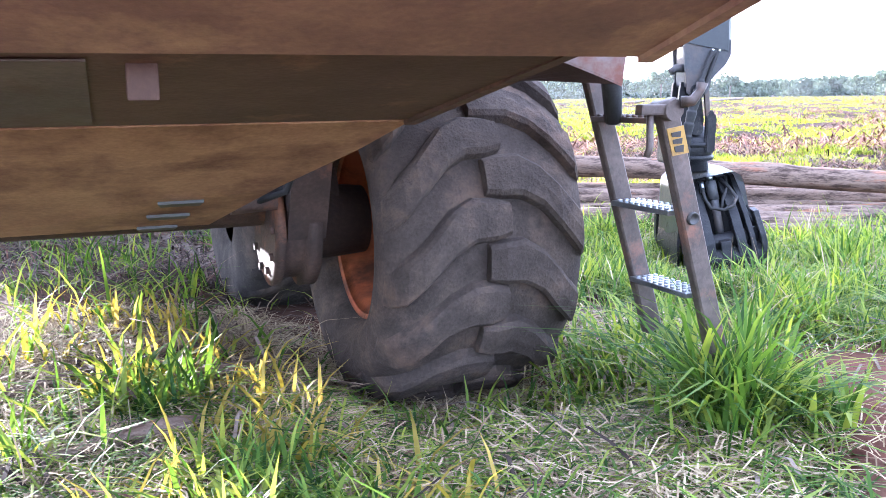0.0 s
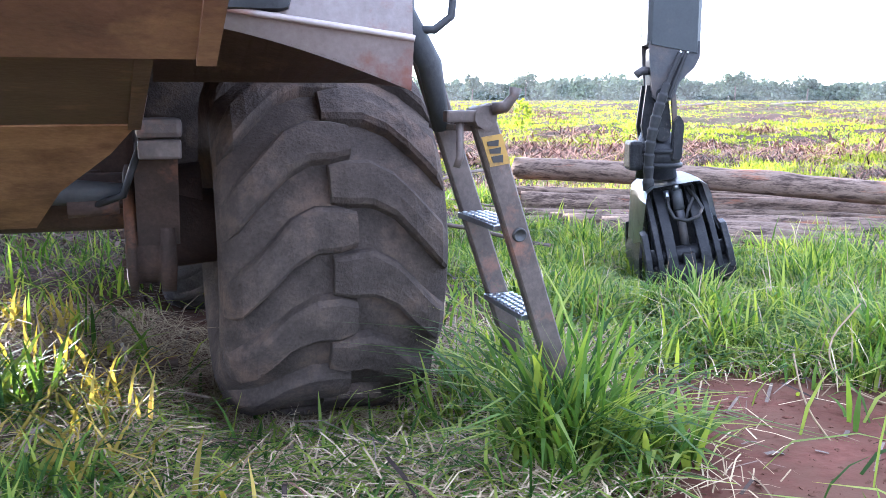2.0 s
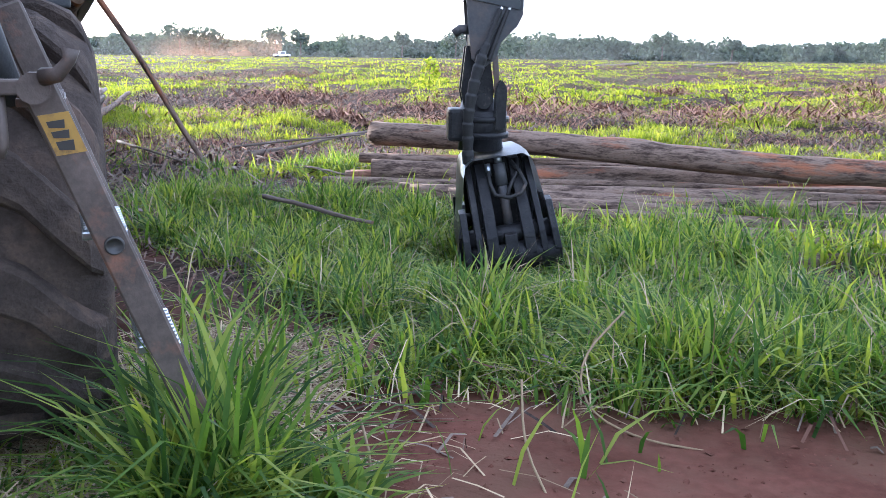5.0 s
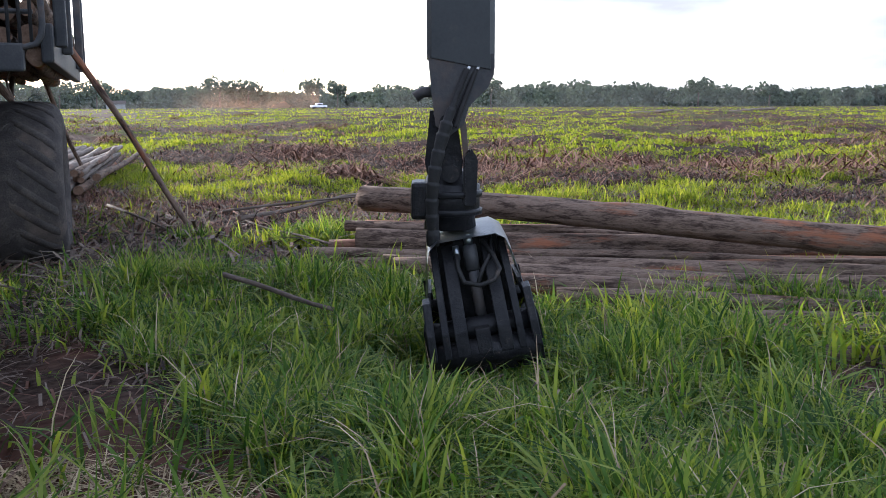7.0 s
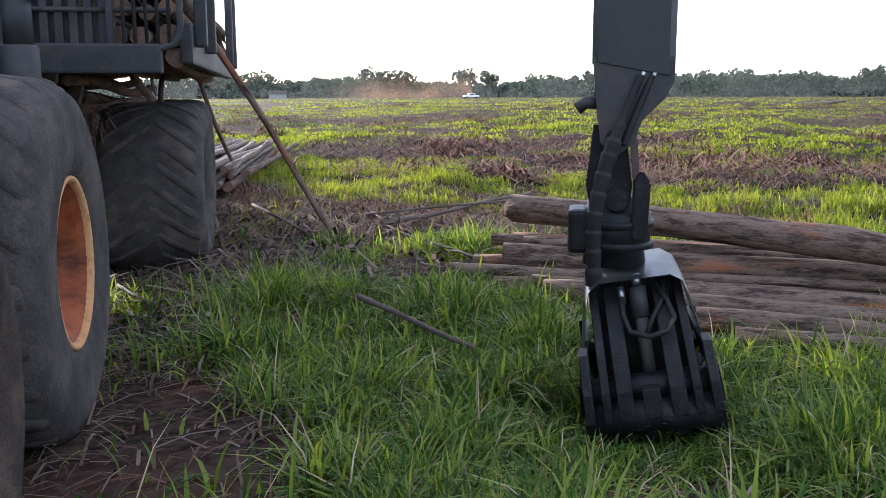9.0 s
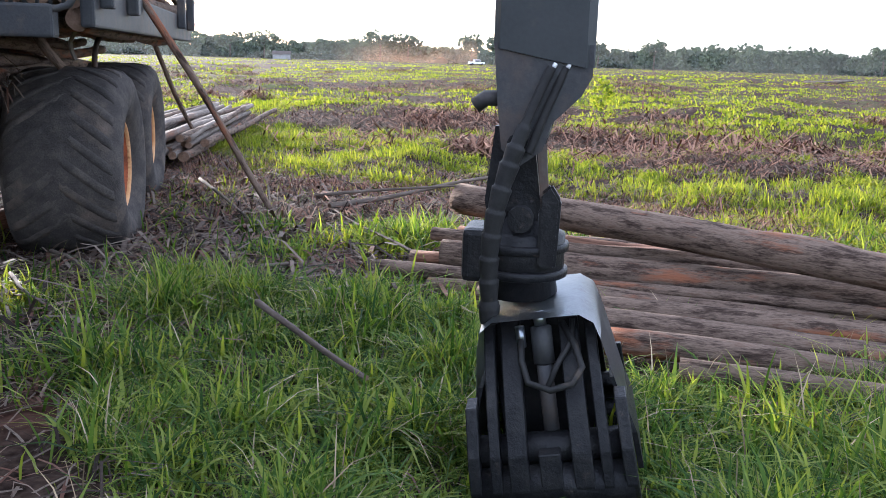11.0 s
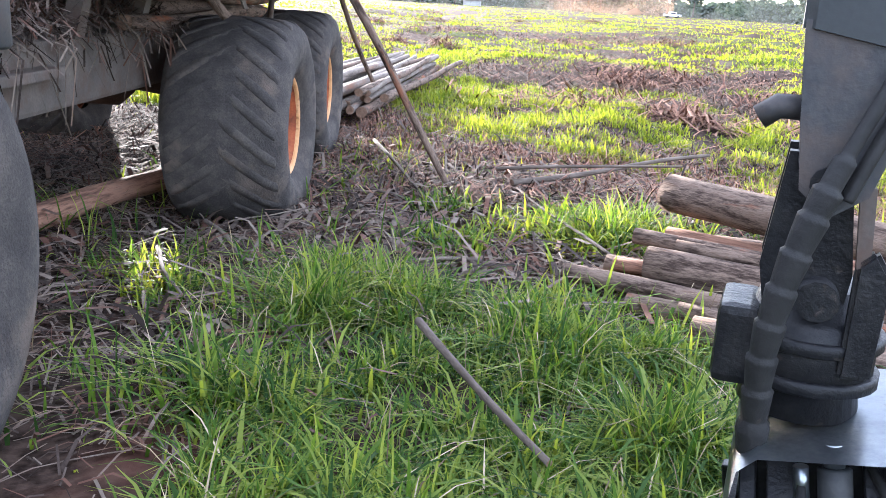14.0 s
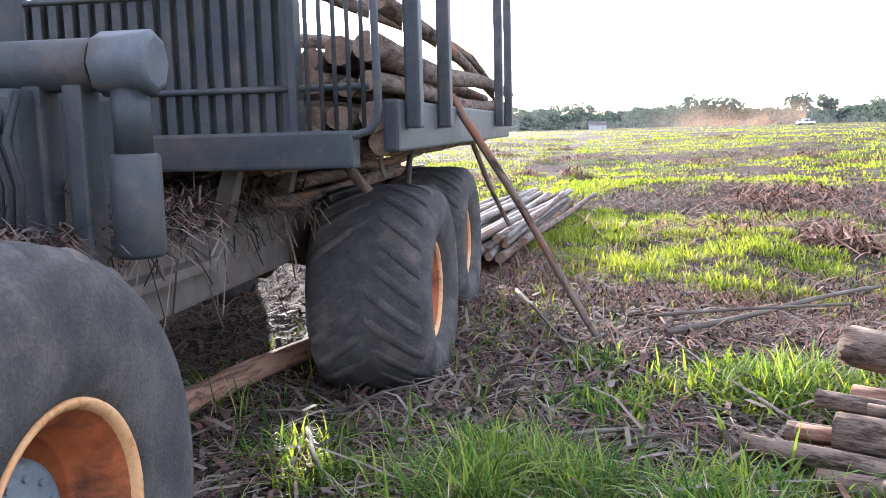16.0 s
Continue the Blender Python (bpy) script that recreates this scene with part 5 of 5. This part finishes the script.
strips("brush_heaps", M_REDLEAF, "low heaps of reddish dead brushwood over the field", "brushwood", x, y, height(x, y) + np.abs(slope) + 0.22 * hr[pick] * (1 - q) * gen.random(30000),
       gen.uniform(0.2, 0.8, 30000), gen.uniform(0.004, 0.02, 30000), np.zeros(30000), gen.uniform(0, 6.283, 30000), 2, flat=True)


# broad-leaved tufts
def tufts(spots, n, name, label, material=M_GRASS):
    x, y, h, w = [], [], [], []
    for cx, cy, r, hh, ww in spots:
        m = int(n * r)
        a, q = gen.uniform(0, 6.283, m), r * np.sqrt(gen.random(m))
        x.append(cx + q * np.cos(a))
        y.append(cy + q * np.sin(a))
        h.append(hh * gen.uniform(0.5, 1.15, m))
        w.append(ww * gen.uniform(0.6, 1.2, m))
    x, y, h, w = (np.concatenate(v) for v in (x, y, h, w))
    return strips(name, material, label, "grass", x, y, height(x, y) - 0.01, h, w, gen.uniform(0.25, 1.15, len(x)), gen.uniform(0, 6.283, len(x)))


tufts([(1.22, 3.34, 0.16, 0.76, 0.009), (1.28, 3.24, 0.15, 0.66, 0.009), (1.22, 3.16, 0.14, 0.44, 0.009), (1.20, 3.2, 0.12, 0.5, 0.007), (1.40, 3.35, 0.20, 0.34, 0.013), (1.52, 3.30, 0.16, 0.28, 0.013), (-0.96, 3.40, 0.22, 0.34, 0.012), (-0.30, 2.55, 0.26, 0.26, 0.008), (-0.05, 2.35, 0.20, 0.22, 0.008),
       (2.15, 2.55, 0.16, 0.28, 0.010), (-0.45, 11.4, 0.35, 0.36, 0.010), (0.0, 11.35, 0.35, 0.34, 0.010), (-1.80, 8.55, 0.14, 0.26, 0.010), (-1.72, 8.35, 0.12, 0.22, 0.010), (0.3, 9.35, 0.3, 0.3, 0.010), (-1.55, 11.3, 0.3, 0.26, 0.010), (-1.0, 10.3, 0.35, 0.28, 0.009),
       (-2.3, 8.7, 0.35, 0.24, 0.009), (3.6, 7.4, 0.5, 0.38, 0.010), (4.6, 8.4, 0.4, 0.34, 0.010)], 520, "broad_grass", "bright broad-leaved grass tufts")

# The brighter field grass colour adds to the sunlight on these tufts.
tufts([(-0.45, 11.4, 0.4, 0.34, 0.011), (0.05, 11.3, 0.4, 0.34, 0.011), (-0.1, 10.9, 0.3, 0.30, 0.010), (0.35, 11.6, 0.3, 0.3, 0.010), (-0.75, 10.9, 0.22, 0.26, 0.010), (-1.9, 8.5, 0.16, 0.24, 0.009), (-1.95, 8.3, 0.12, 0.2, 0.009), (0.15, 9.4, 0.2, 0.26, 0.010), (3.3, 9.3, 0.25, 0.3, 0.010), (4.4, 9.6, 0.3, 0.34, 0.010), (3.0, 8.0, 0.3, 0.34, 0.010), (4.2, 7.4, 0.4, 0.36, 0.010)], 300, "sunlit_grass", "lime-green grass tufts by the logs, sunlight put into their colour", M_FIELD_GRASS)
# Tufts coloured yellow where sunlight comes through under the machine.
yellow = [at(-1.45, 0.2, 0), at(-1.30, -0.25, 0), at(-1.25, -0.65, 0), at(-1.70, -0.1, 0), at(-1.9, 1.2, 0), at(-1.55, 0.9, 0), at(-2.1, 0.5, 0)]
tufts([(p.x, p.y, 0.22, 0.30, 0.009) for p in yellow], 125, "dry_grass", "yellow grass under the machine, sunlight put into its colour", M_SUN_YELLOW_GRASS)
tufts([(at(x, y, 0).x, at(x, y, 0).y, 0.2, 0.28, 0.008) for x, y in ((-1.15, -1.15), (-1.45, -1.0), (-0.95, -1.55), (-1.7, -1.4))], 110, "dry_grass", "yellow grass before the wheel, sunlight put into its colour", M_SUN_YELLOW_GRASS)
tufts([(at(x, y, 0).x, at(x, y, 0).y, 0.3, 0.3, 0.008) for x, y in ((-2.0, 2.4), (-1.6, 3.2), (-2.6, 1.6), (-1.3, 2.0))], 150, "green_grass", "green grass growing under the machine")

# straw washed along the edge of the bare soil
x, y = gen.uniform(1.3, 4.6, 330), gen.normal(4.32, 0.12, 330)
litter(1, x, y, 0.06, 0.28, 0.0012, 0.0035, 0.04, "edge_straw", M_STRAW, "dry straw along the edge of the bare soil")
x, y = gen.normal(1.55, 0.14, 130), gen.normal(3.3, 0.3, 130)
litter(1, x, y, 0.06, 0.26, 0.0012, 0.0035, 0.04, "edge_straw", M_STRAW, "dry straw lying beside the ladder's grass")
# clods and leaf scraps on the bare soil
v, f = [], []
for k in range(4200):
    cx, cy, r = gen.uniform(1.35, 4.6), gen.uniform(1.2, 4.3), 0.003 + 0.013 * gen.random() ** 4
    cz, b = float(height(cx, cy)), len(v)
    for dx, dy, dz in ((-1, 0, 0), (0, -1, 0.1), (1, 0, 0), (0, 1, 0.1), (0.1, 0, 0.55), (0, 0, -0.8)):
        v.append((cx + r * (dx + gen.normal(0, 0.25)), cy + r * (dy + gen.normal(0, 0.25)), cz + r * (dz + gen.normal(0, 0.2))))
    f += [(b, b + 1, b + 4), (b + 1, b + 2, b + 4), (b + 2, b + 3, b + 4), (b + 3, b, b + 4), (b + 1, b, b + 5), (b + 2, b + 1, b + 5), (b + 3, b + 2, b + 5), (b, b + 3, b + 5)]
me = bpy.data.meshes.new("soil_clods")
me.from_pydata(v, [], f)
me.materials.append(ground.data.materials[0])
tagged(new("soil_clods", me), "small clods of red soil", "soil", kind="stuff")
x, y = gen.uniform(1.3, 4.4, 26), gen.uniform(1.4, 4.2, 26)
litter(1, x, y, 0.03, 0.09, 0.004, 0.013, 0.015, "leaf_scraps", M_STICKWOOD, "grey dead leaf scraps on red soil")

# pale dry stems over the bare soil
for i, pts in enumerate((((2.40, 4.25, 0.36), (2.24, 4.12, 0.22), (2.26, 3.98, 0.10), (2.42, 3.88, 0.05), (2.62, 3.86, 0.03)), ((2.05, 3.80, 0.26), (2.06, 3.64, 0.12), (2.13, 3.50, 0.03)),
                         ((1.62, 3.30, 0.05), (1.66, 3.42, 0.12), (1.60, 3.55, 0.22)))):
    bm = bmesh.new()
    pts = [Vector(p) for p in pts]
    for _ in range(2):      # round the bends
        pts = [pts[0]] + [p.lerp(q, f) for p, q in zip(pts, pts[1:]) for f in (0.25, 0.75)] + [pts[-1]]
    tube(bm, pts, 0.004, 6)
    me = bpy.data.meshes.new("dry_stem")
    bm.to_mesh(me)
    bm.free()
    me.materials.append(M_STRAW)
    tagged(new("dry_stem", me), "pale dry grass stem arching over bare soil", "stem", "dry stems")

# bark strips hanging from the chassis
n = 330
ly, lx = gen.uniform(2.6, 6.8, n), gen.uniform(-1.0, -0.74, n)
top = gen.uniform(1.18, 1.30, n) + 0.14 * gen.random(n) ** 2
v, f = [], []
for i in range(n):
    ln, w, a = gen.uniform(0.08, 0.55) * (0.4 + 0.6 * (gen.random() < 0.3)), gen.uniform(0.002, 0.007), gen.uniform(0, 3.14)
    dx, dy = gen.normal(0, 0.10), gen.normal(0, 0.16)
    b = len(v)
    for t in (0.0, 0.5, 1.0):
        cx, cy, cz = lx[i] + 0.32 * (t > 0) * gen.uniform(0.3, 0.6) + dx * t, ly[i] + dy * t, top[i] - ln * t * t
        for sgn in (-1, 1):
            v.append(tuple(at(cx + sgn * w * math.cos(a), cy + sgn * w * math.sin(a), cz)))
    f += [(b, b + 1, b + 3, b + 2), (b + 2, b + 3, b + 5, b + 4)]
me = bpy.data.meshes.new("bark_strips")
me.from_pydata(v, [], f)
me.materials.append(M_LITTER)
tagged(new("bark_strips", me), "loose bark strips caught on the chassis", "bark", kind="stuff")
n = 2600
q = gen.random(n)
ly, lx = 2.6 + 4.4 * gen.random(n), -1.35 + 0.55 * gen.random(n)
p = np.array([at(a, b, 0)[:] for a, b in zip(lx, ly)])
flat_rise, slope = gen.uniform(0, 0.06, n), gen.normal(0, 0.05, n)
strips("bark_heap", M_LITTER, "heap of bark and straw lying along the chassis", "bark", p[:, 0], p[:, 1], 1.235 + 0.13 * q + np.abs(slope), gen.uniform(0.08, 0.30, n), gen.uniform(0.002, 0.008, n),
       np.zeros(n), gen.uniform(0, 6.283, n), 2, flat=True)


# ---- the far distance: woods, a white house, a pickup raising dust ----
def crown_cards(cards, x, y, base, top, rx, ry, n, lo, hi):
    for k in range(n):
        u = gen.normal(0, 1, 3)
        u /= np.linalg.norm(u)
        q = 0.55 + 0.45 * gen.random()
        cards.append((np.array([x + u[0] * rx * q, y + u[1] * ry * q, 0.5 * (base + top) + u[2] * 0.5 * (top - base) * q]), gen.uniform(lo, hi)))


def cards_mesh(name, cards):
    v, f = [], []
    for c, s in cards:
        n1 = gen.normal(0, 1, 3)
        n1 /= np.linalg.norm(n1)
        n2 = np.cross(n1, gen.normal(0, 1, 3))
        n2 /= np.linalg.norm(n2)
        b = len(v)
        for p, q in ((-1, -0.4), (0.1, -0.9), (1, 0.2), (0.3, 1.0), (-0.7, 0.7)):
            v.append((c + s * (p * n1 + q * n2)).tolist())
        f.append((b, b + 1, b + 2, b + 3, b + 4))
    me = bpy.data.meshes.new(name)
    me.from_pydata(v, [], f)
    me.materials.append(M_HAZED_LEAVES)
    return me


def woods():
    cards = []
    a = -44.0
    while a < 64:
        r = 345 + gen.uniform(0, 80)
        swell = float(value_noise(np.array([a * 0.22]), np.array([0.5]), 2.0)[0])
        bump = float(value_noise(np.array([a * 0.9]), np.array([3.5]), 6.0)[0])
        top = 3.6 + 6.0 * swell ** 1.3 + 3.2 * bump ** 1.5 + gen.uniform(-0.6, 1.0)
        wide = gen.uniform(2.5, 5.5)
        crown_cards(cards, -math.sin(radians(a)) * r, math.cos(radians(a)) * r, 0.5, top, wide, 4, int(50 + 22 * wide), 0.35, 0.95)
        crown_cards(cards, -math.sin(radians(a)) * (r - 6), math.cos(radians(a)) * (r - 6), 0.0, 3.4, 4.5, 4, 50, 0.35, 0.9)
        a += gen.uniform(0.28, 0.55)
    for a in np.arange(-46, 66, 0.12):      # the dense inside of the wood
        swell = float(value_noise(np.array([a * 0.22]), np.array([0.5]), 2.0)[0])
        r = 395.0
        for k in range(9):
            cards.append((np.array([-math.sin(radians(a)) * r, math.cos(radians(a)) * r, gen.uniform(0.2, 3.6 + 5.4 * swell)]) + gen.normal(0, 0.4, 3), gen.uniform(0.9, 1.6)))
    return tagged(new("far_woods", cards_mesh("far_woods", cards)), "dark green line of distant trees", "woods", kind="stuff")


woods()
# taller trees that stand out of the line: degrees to the left, height, crown's half width
for a, hgt, wide in ((14.9, 11.0, 4.6), (13.4, 10.0, 3.6), (3.9, 10.5, 4.6), (-8.6, 10.5, 5.0), (-12.6, 8.5, 4.0), (20.5, 11.5, 6.5), (18.8, 10.8, 5.5), (27.5, 10.0, 7.0), (29.5, 9.4, 6.0), (7.2, 9.8, 3.0), (-21, 9.0, 4.0)):
    r = 335.0
    x, y = -math.sin(radians(a)) * r, math.cos(radians(a)) * r
    tree = thing("tree", pose(x, y, float(height(x, y))), "tall dark tree standing out of the far woods", "tree", "far trees")
    bm = bmesh.new()
    tube(bm, [(0, 0, -0.3), (0.2, 0, hgt * 0.35), (0.1, 0.2, hgt * 0.7)], [0.35, 0.25, 0.1], 8)
    for k in range(4):
        an = 1.6 * k + a
        tube(bm, [(0.15, 0.1, hgt * (0.4 + 0.06 * k)), (wide * 0.5 * math.cos(an), wide * 0.5 * math.sin(an), hgt * (0.62 + 0.06 * k))], [0.14, 0.05], 6)
    part("trunk", bm, M_STICKWOOD, tree)
    cards = []
    for k in range(6):
        an = 1.05 * k + a
        crown_cards(cards, wide * 0.55 * math.cos(an), wide * 0.55 * math.sin(an), hgt * (0.40 + 0.05 * (k % 3)), hgt * (0.82 + 0.06 * (k % 4)), wide * 0.5, wide * 0.5, 70, 0.25, 0.65)
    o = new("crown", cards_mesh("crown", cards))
    o.parent = tree

# a young tree standing in the field
sapling = thing("sapling", pose(-1.0, 30.7, float(height(-1.0, 30.7))), "small bright green sapling standing in the felled field", "sapling")
bm = bmesh.new()
tube(bm, [(0, 0, -0.05), (0.02, 0, 0.5), (0.0, 0.03, 1.05)], [0.02, 0.014, 0.005], 6)
for k in range(7):
    tube(bm, [(0.01, 0.01, 0.25 + 0.1 * k), (0.28 * math.cos(2.4 * k), 0.28 * math.sin(2.4 * k), 0.42 + 0.1 * k)], [0.008, 0.003], 5)
part("stem", bm, M_STICKWOOD, sapling)
cards = []
crown_cards(cards, 0, 0, 0.25, 1.25, 0.34, 0.34, 170, 0.035, 0.075)
o = new("foliage", cards_mesh("foliage", cards))
o.data.materials.clear()
o.data.materials.append(M_FIELD_GRASS)
o.parent = sapling
# pale felled stems far out
for i, (x, y) in enumerate(((13.2, 121.0), (14.6, 121.6), (13.8, 122.3), (25.0, 118.0), (26.5, 118.8))):
    g = float(height(x, y))
    log((x - 2.0, y, g + 0.25), (x + 2.2, y + 0.8, g + 0.5 + 0.1 * (i % 2)), 0.2, 0.16, 400 + i, M_BARK_PALE, "pale felled stem lying far out in the field", "felled stems far out", 0.03)
# a thin radio mast over the woods
mast = thing("mast", pose(-98.6, 330.0, -0.5), "thin grey lattice mast standing over the far woods", "mast")
for k in range(3):
    bm = bmesh.new()
    a = 2.1 * k
    tube(bm, [(0.5 * math.cos(a), 0.5 * math.sin(a), 0), (0.12 * math.cos(a), 0.12 * math.sin(a), 15.0)], 0.06, 6)
    part("mast_leg", bm, M_DARK, mast)

house = thing("house", pose(-138, 278, float(height(-138, 278)), 0, 0, 24), "small white house far off at the edge of the woods", "house")
bm = bmesh.new()
box(bm, (-2.8, -2, 0), (2.8, 2, 1.7), 0.02)
part("wall", bm, M_CAP_PALE, house)
bm = bmesh.new()
plate(bm, [(-3.1, -2.4, 1.7), (-3.1, 2.4, 1.7), (-3.1, 0, 2.7)], (6.2, 0, 0))
part("roof", fix(bm), M_FRAME, house, "brownish pitched roof")

truck = thing("pickup_truck", pose(-69, 268, float(height(-69, 268)), 0, 0, 35), "white pickup truck driving on a far dirt road", "truck")
bm = bmesh.new()
box(bm, (-2.4, -0.85, 0.5), (2.4, 0.85, 1.1), 0.12)
part("body", bm, M_WHITE, truck)
bm = bmesh.new()
box(bm, (-0.9, -0.78, 1.08), (1.0, 0.78, 1.75), 0.2)
part("cabin", bm, M_WHITE, truck)
bm = bmesh.new()
box(bm, (-0.7, -0.80, 1.18), (0.8, 0.80, 1.6), 0.05)
part("side_window", bm, M_GLASS_DARK, truck)
for wx in (-1.5, 1.5):
    for wy in (-0.8, 0.8):
        bm = bmesh.new()
        tube(bm, [(wx, wy - 0.12, 0.36), (wx, wy + 0.12, 0.36)], 0.36, 18)
        part("wheel", fix(bm), M_RUBBER, truck)


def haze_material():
    """Haze put on a see-through sheet: mostly clear, thicker towards the ground."""
    m = bpy.data.materials.new("haze_sheet_tint")
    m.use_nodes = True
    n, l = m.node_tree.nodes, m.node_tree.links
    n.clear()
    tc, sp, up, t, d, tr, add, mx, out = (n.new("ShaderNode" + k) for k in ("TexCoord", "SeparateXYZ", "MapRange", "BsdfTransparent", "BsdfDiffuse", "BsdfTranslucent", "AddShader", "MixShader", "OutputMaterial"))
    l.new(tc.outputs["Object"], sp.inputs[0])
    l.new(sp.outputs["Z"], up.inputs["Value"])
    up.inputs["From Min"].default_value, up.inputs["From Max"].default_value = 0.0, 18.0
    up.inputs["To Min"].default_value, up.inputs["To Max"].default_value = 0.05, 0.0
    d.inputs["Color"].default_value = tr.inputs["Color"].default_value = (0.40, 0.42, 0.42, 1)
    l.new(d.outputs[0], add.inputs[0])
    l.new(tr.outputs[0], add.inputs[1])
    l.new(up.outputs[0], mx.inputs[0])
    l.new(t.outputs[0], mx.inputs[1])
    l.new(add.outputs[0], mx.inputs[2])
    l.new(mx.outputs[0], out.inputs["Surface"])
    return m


# A curved sheet added before the woods to imitate haze in the air.
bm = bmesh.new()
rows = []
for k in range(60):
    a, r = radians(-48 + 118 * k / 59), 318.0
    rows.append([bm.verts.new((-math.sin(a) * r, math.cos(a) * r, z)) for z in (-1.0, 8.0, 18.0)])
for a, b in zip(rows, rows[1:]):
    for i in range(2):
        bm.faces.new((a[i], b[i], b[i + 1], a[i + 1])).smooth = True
tagged(new("far_haze_sheet", mesh_of("far_haze_sheet", bm, haze_material())), "pale see-through sheet painted as haze before the far woods", "haze", kind="stuff")


def dust_material():
    m = bpy.data.materials.new("drifting_dust")
    m.use_nodes = True
    n, l = m.node_tree.nodes, m.node_tree.links
    n.clear()
    tc, no, gr = n.new("ShaderNodeTexCoord"), n.new("ShaderNodeTexNoise"), n.new("ShaderNodeSeparateXYZ")
    no.inputs["Scale"].default_value, no.inputs["Detail"].default_value = 0.07, 3.0
    l.new(tc.outputs["Object"], no.inputs["Vector"])
    l.new(tc.outputs["Generated"], gr.inputs[0])
    up = n.new("ShaderNodeMapRange")
    up.inputs["From Min"].default_value, up.inputs["From Max"].default_value = 1.0, 0.1
    l.new(gr.outputs["Z"], up.inputs["Value"])
    side = n.new("ShaderNodeMapRange")
    side.inputs["From Min"].default_value, side.inputs["From Max"].default_value = 0.0, 0.3
    l.new(gr.outputs["X"], side.inputs["Value"])
    nn = n.new("ShaderNodeMapRange")
    nn.inputs["From Min"].default_value, nn.inputs["From Max"].default_value = 0.30, 0.75
    l.new(no.outputs["Fac"], nn.inputs["Value"])
    a, b, c = n.new("ShaderNodeMath"), n.new("ShaderNodeMath"), n.new("ShaderNodeMath")
    for q in (a, b, c):
        q.operation = "MULTIPLY"
    l.new(up.outputs[0], a.inputs[0])
    l.new(side.outputs[0], a.inputs[1])
    l.new(a.outputs[0], b.inputs[0])
    l.new(nn.outputs[0], b.inputs[1])
    l.new(b.outputs[0], c.inputs[0])
    c.inputs[1].default_value = 0.6
    t, d, tr, add, mx, out = (n.new("ShaderNode" + k) for k in ("BsdfTransparent", "BsdfDiffuse", "BsdfTranslucent", "AddShader", "MixShader", "OutputMaterial"))
    d.inputs["Color"].default_value = tr.inputs["Color"].default_value = (0.34, 0.21, 0.13, 1)
    l.new(d.outputs[0], add.inputs[0])
    l.new(tr.outputs[0], add.inputs[1])
    l.new(c.outputs[0], mx.inputs[0])
    l.new(t.outputs[0], mx.inputs[1])
    l.new(add.outputs[0], mx.inputs[2])
    l.new(mx.outputs[0], out.inputs["Surface"])
    return m


bm = bmesh.new()
rows = []
for k in range(25):
    u = k / 24
    x, y = -126 + 56 * u, 292 - 20 * u
    rows.append([bm.verts.new((x, y + 0.8 * math.sin(5 * u + z), 0.2 + z)) for z in (0.0, 2.0, 4.5, 7.5)])
for a, b in zip(rows, rows[1:]):
    for i in range(3):
        bm.faces.new((a[i], b[i], b[i + 1], a[i + 1]))
me = bpy.data.meshes.new("dust_cloud")
bm.to_mesh(me)
bm.free()
me.materials.append(dust_material())
tagged(new("dust_cloud", me), "orange dust drifting behind the far truck", "dust", kind="stuff")
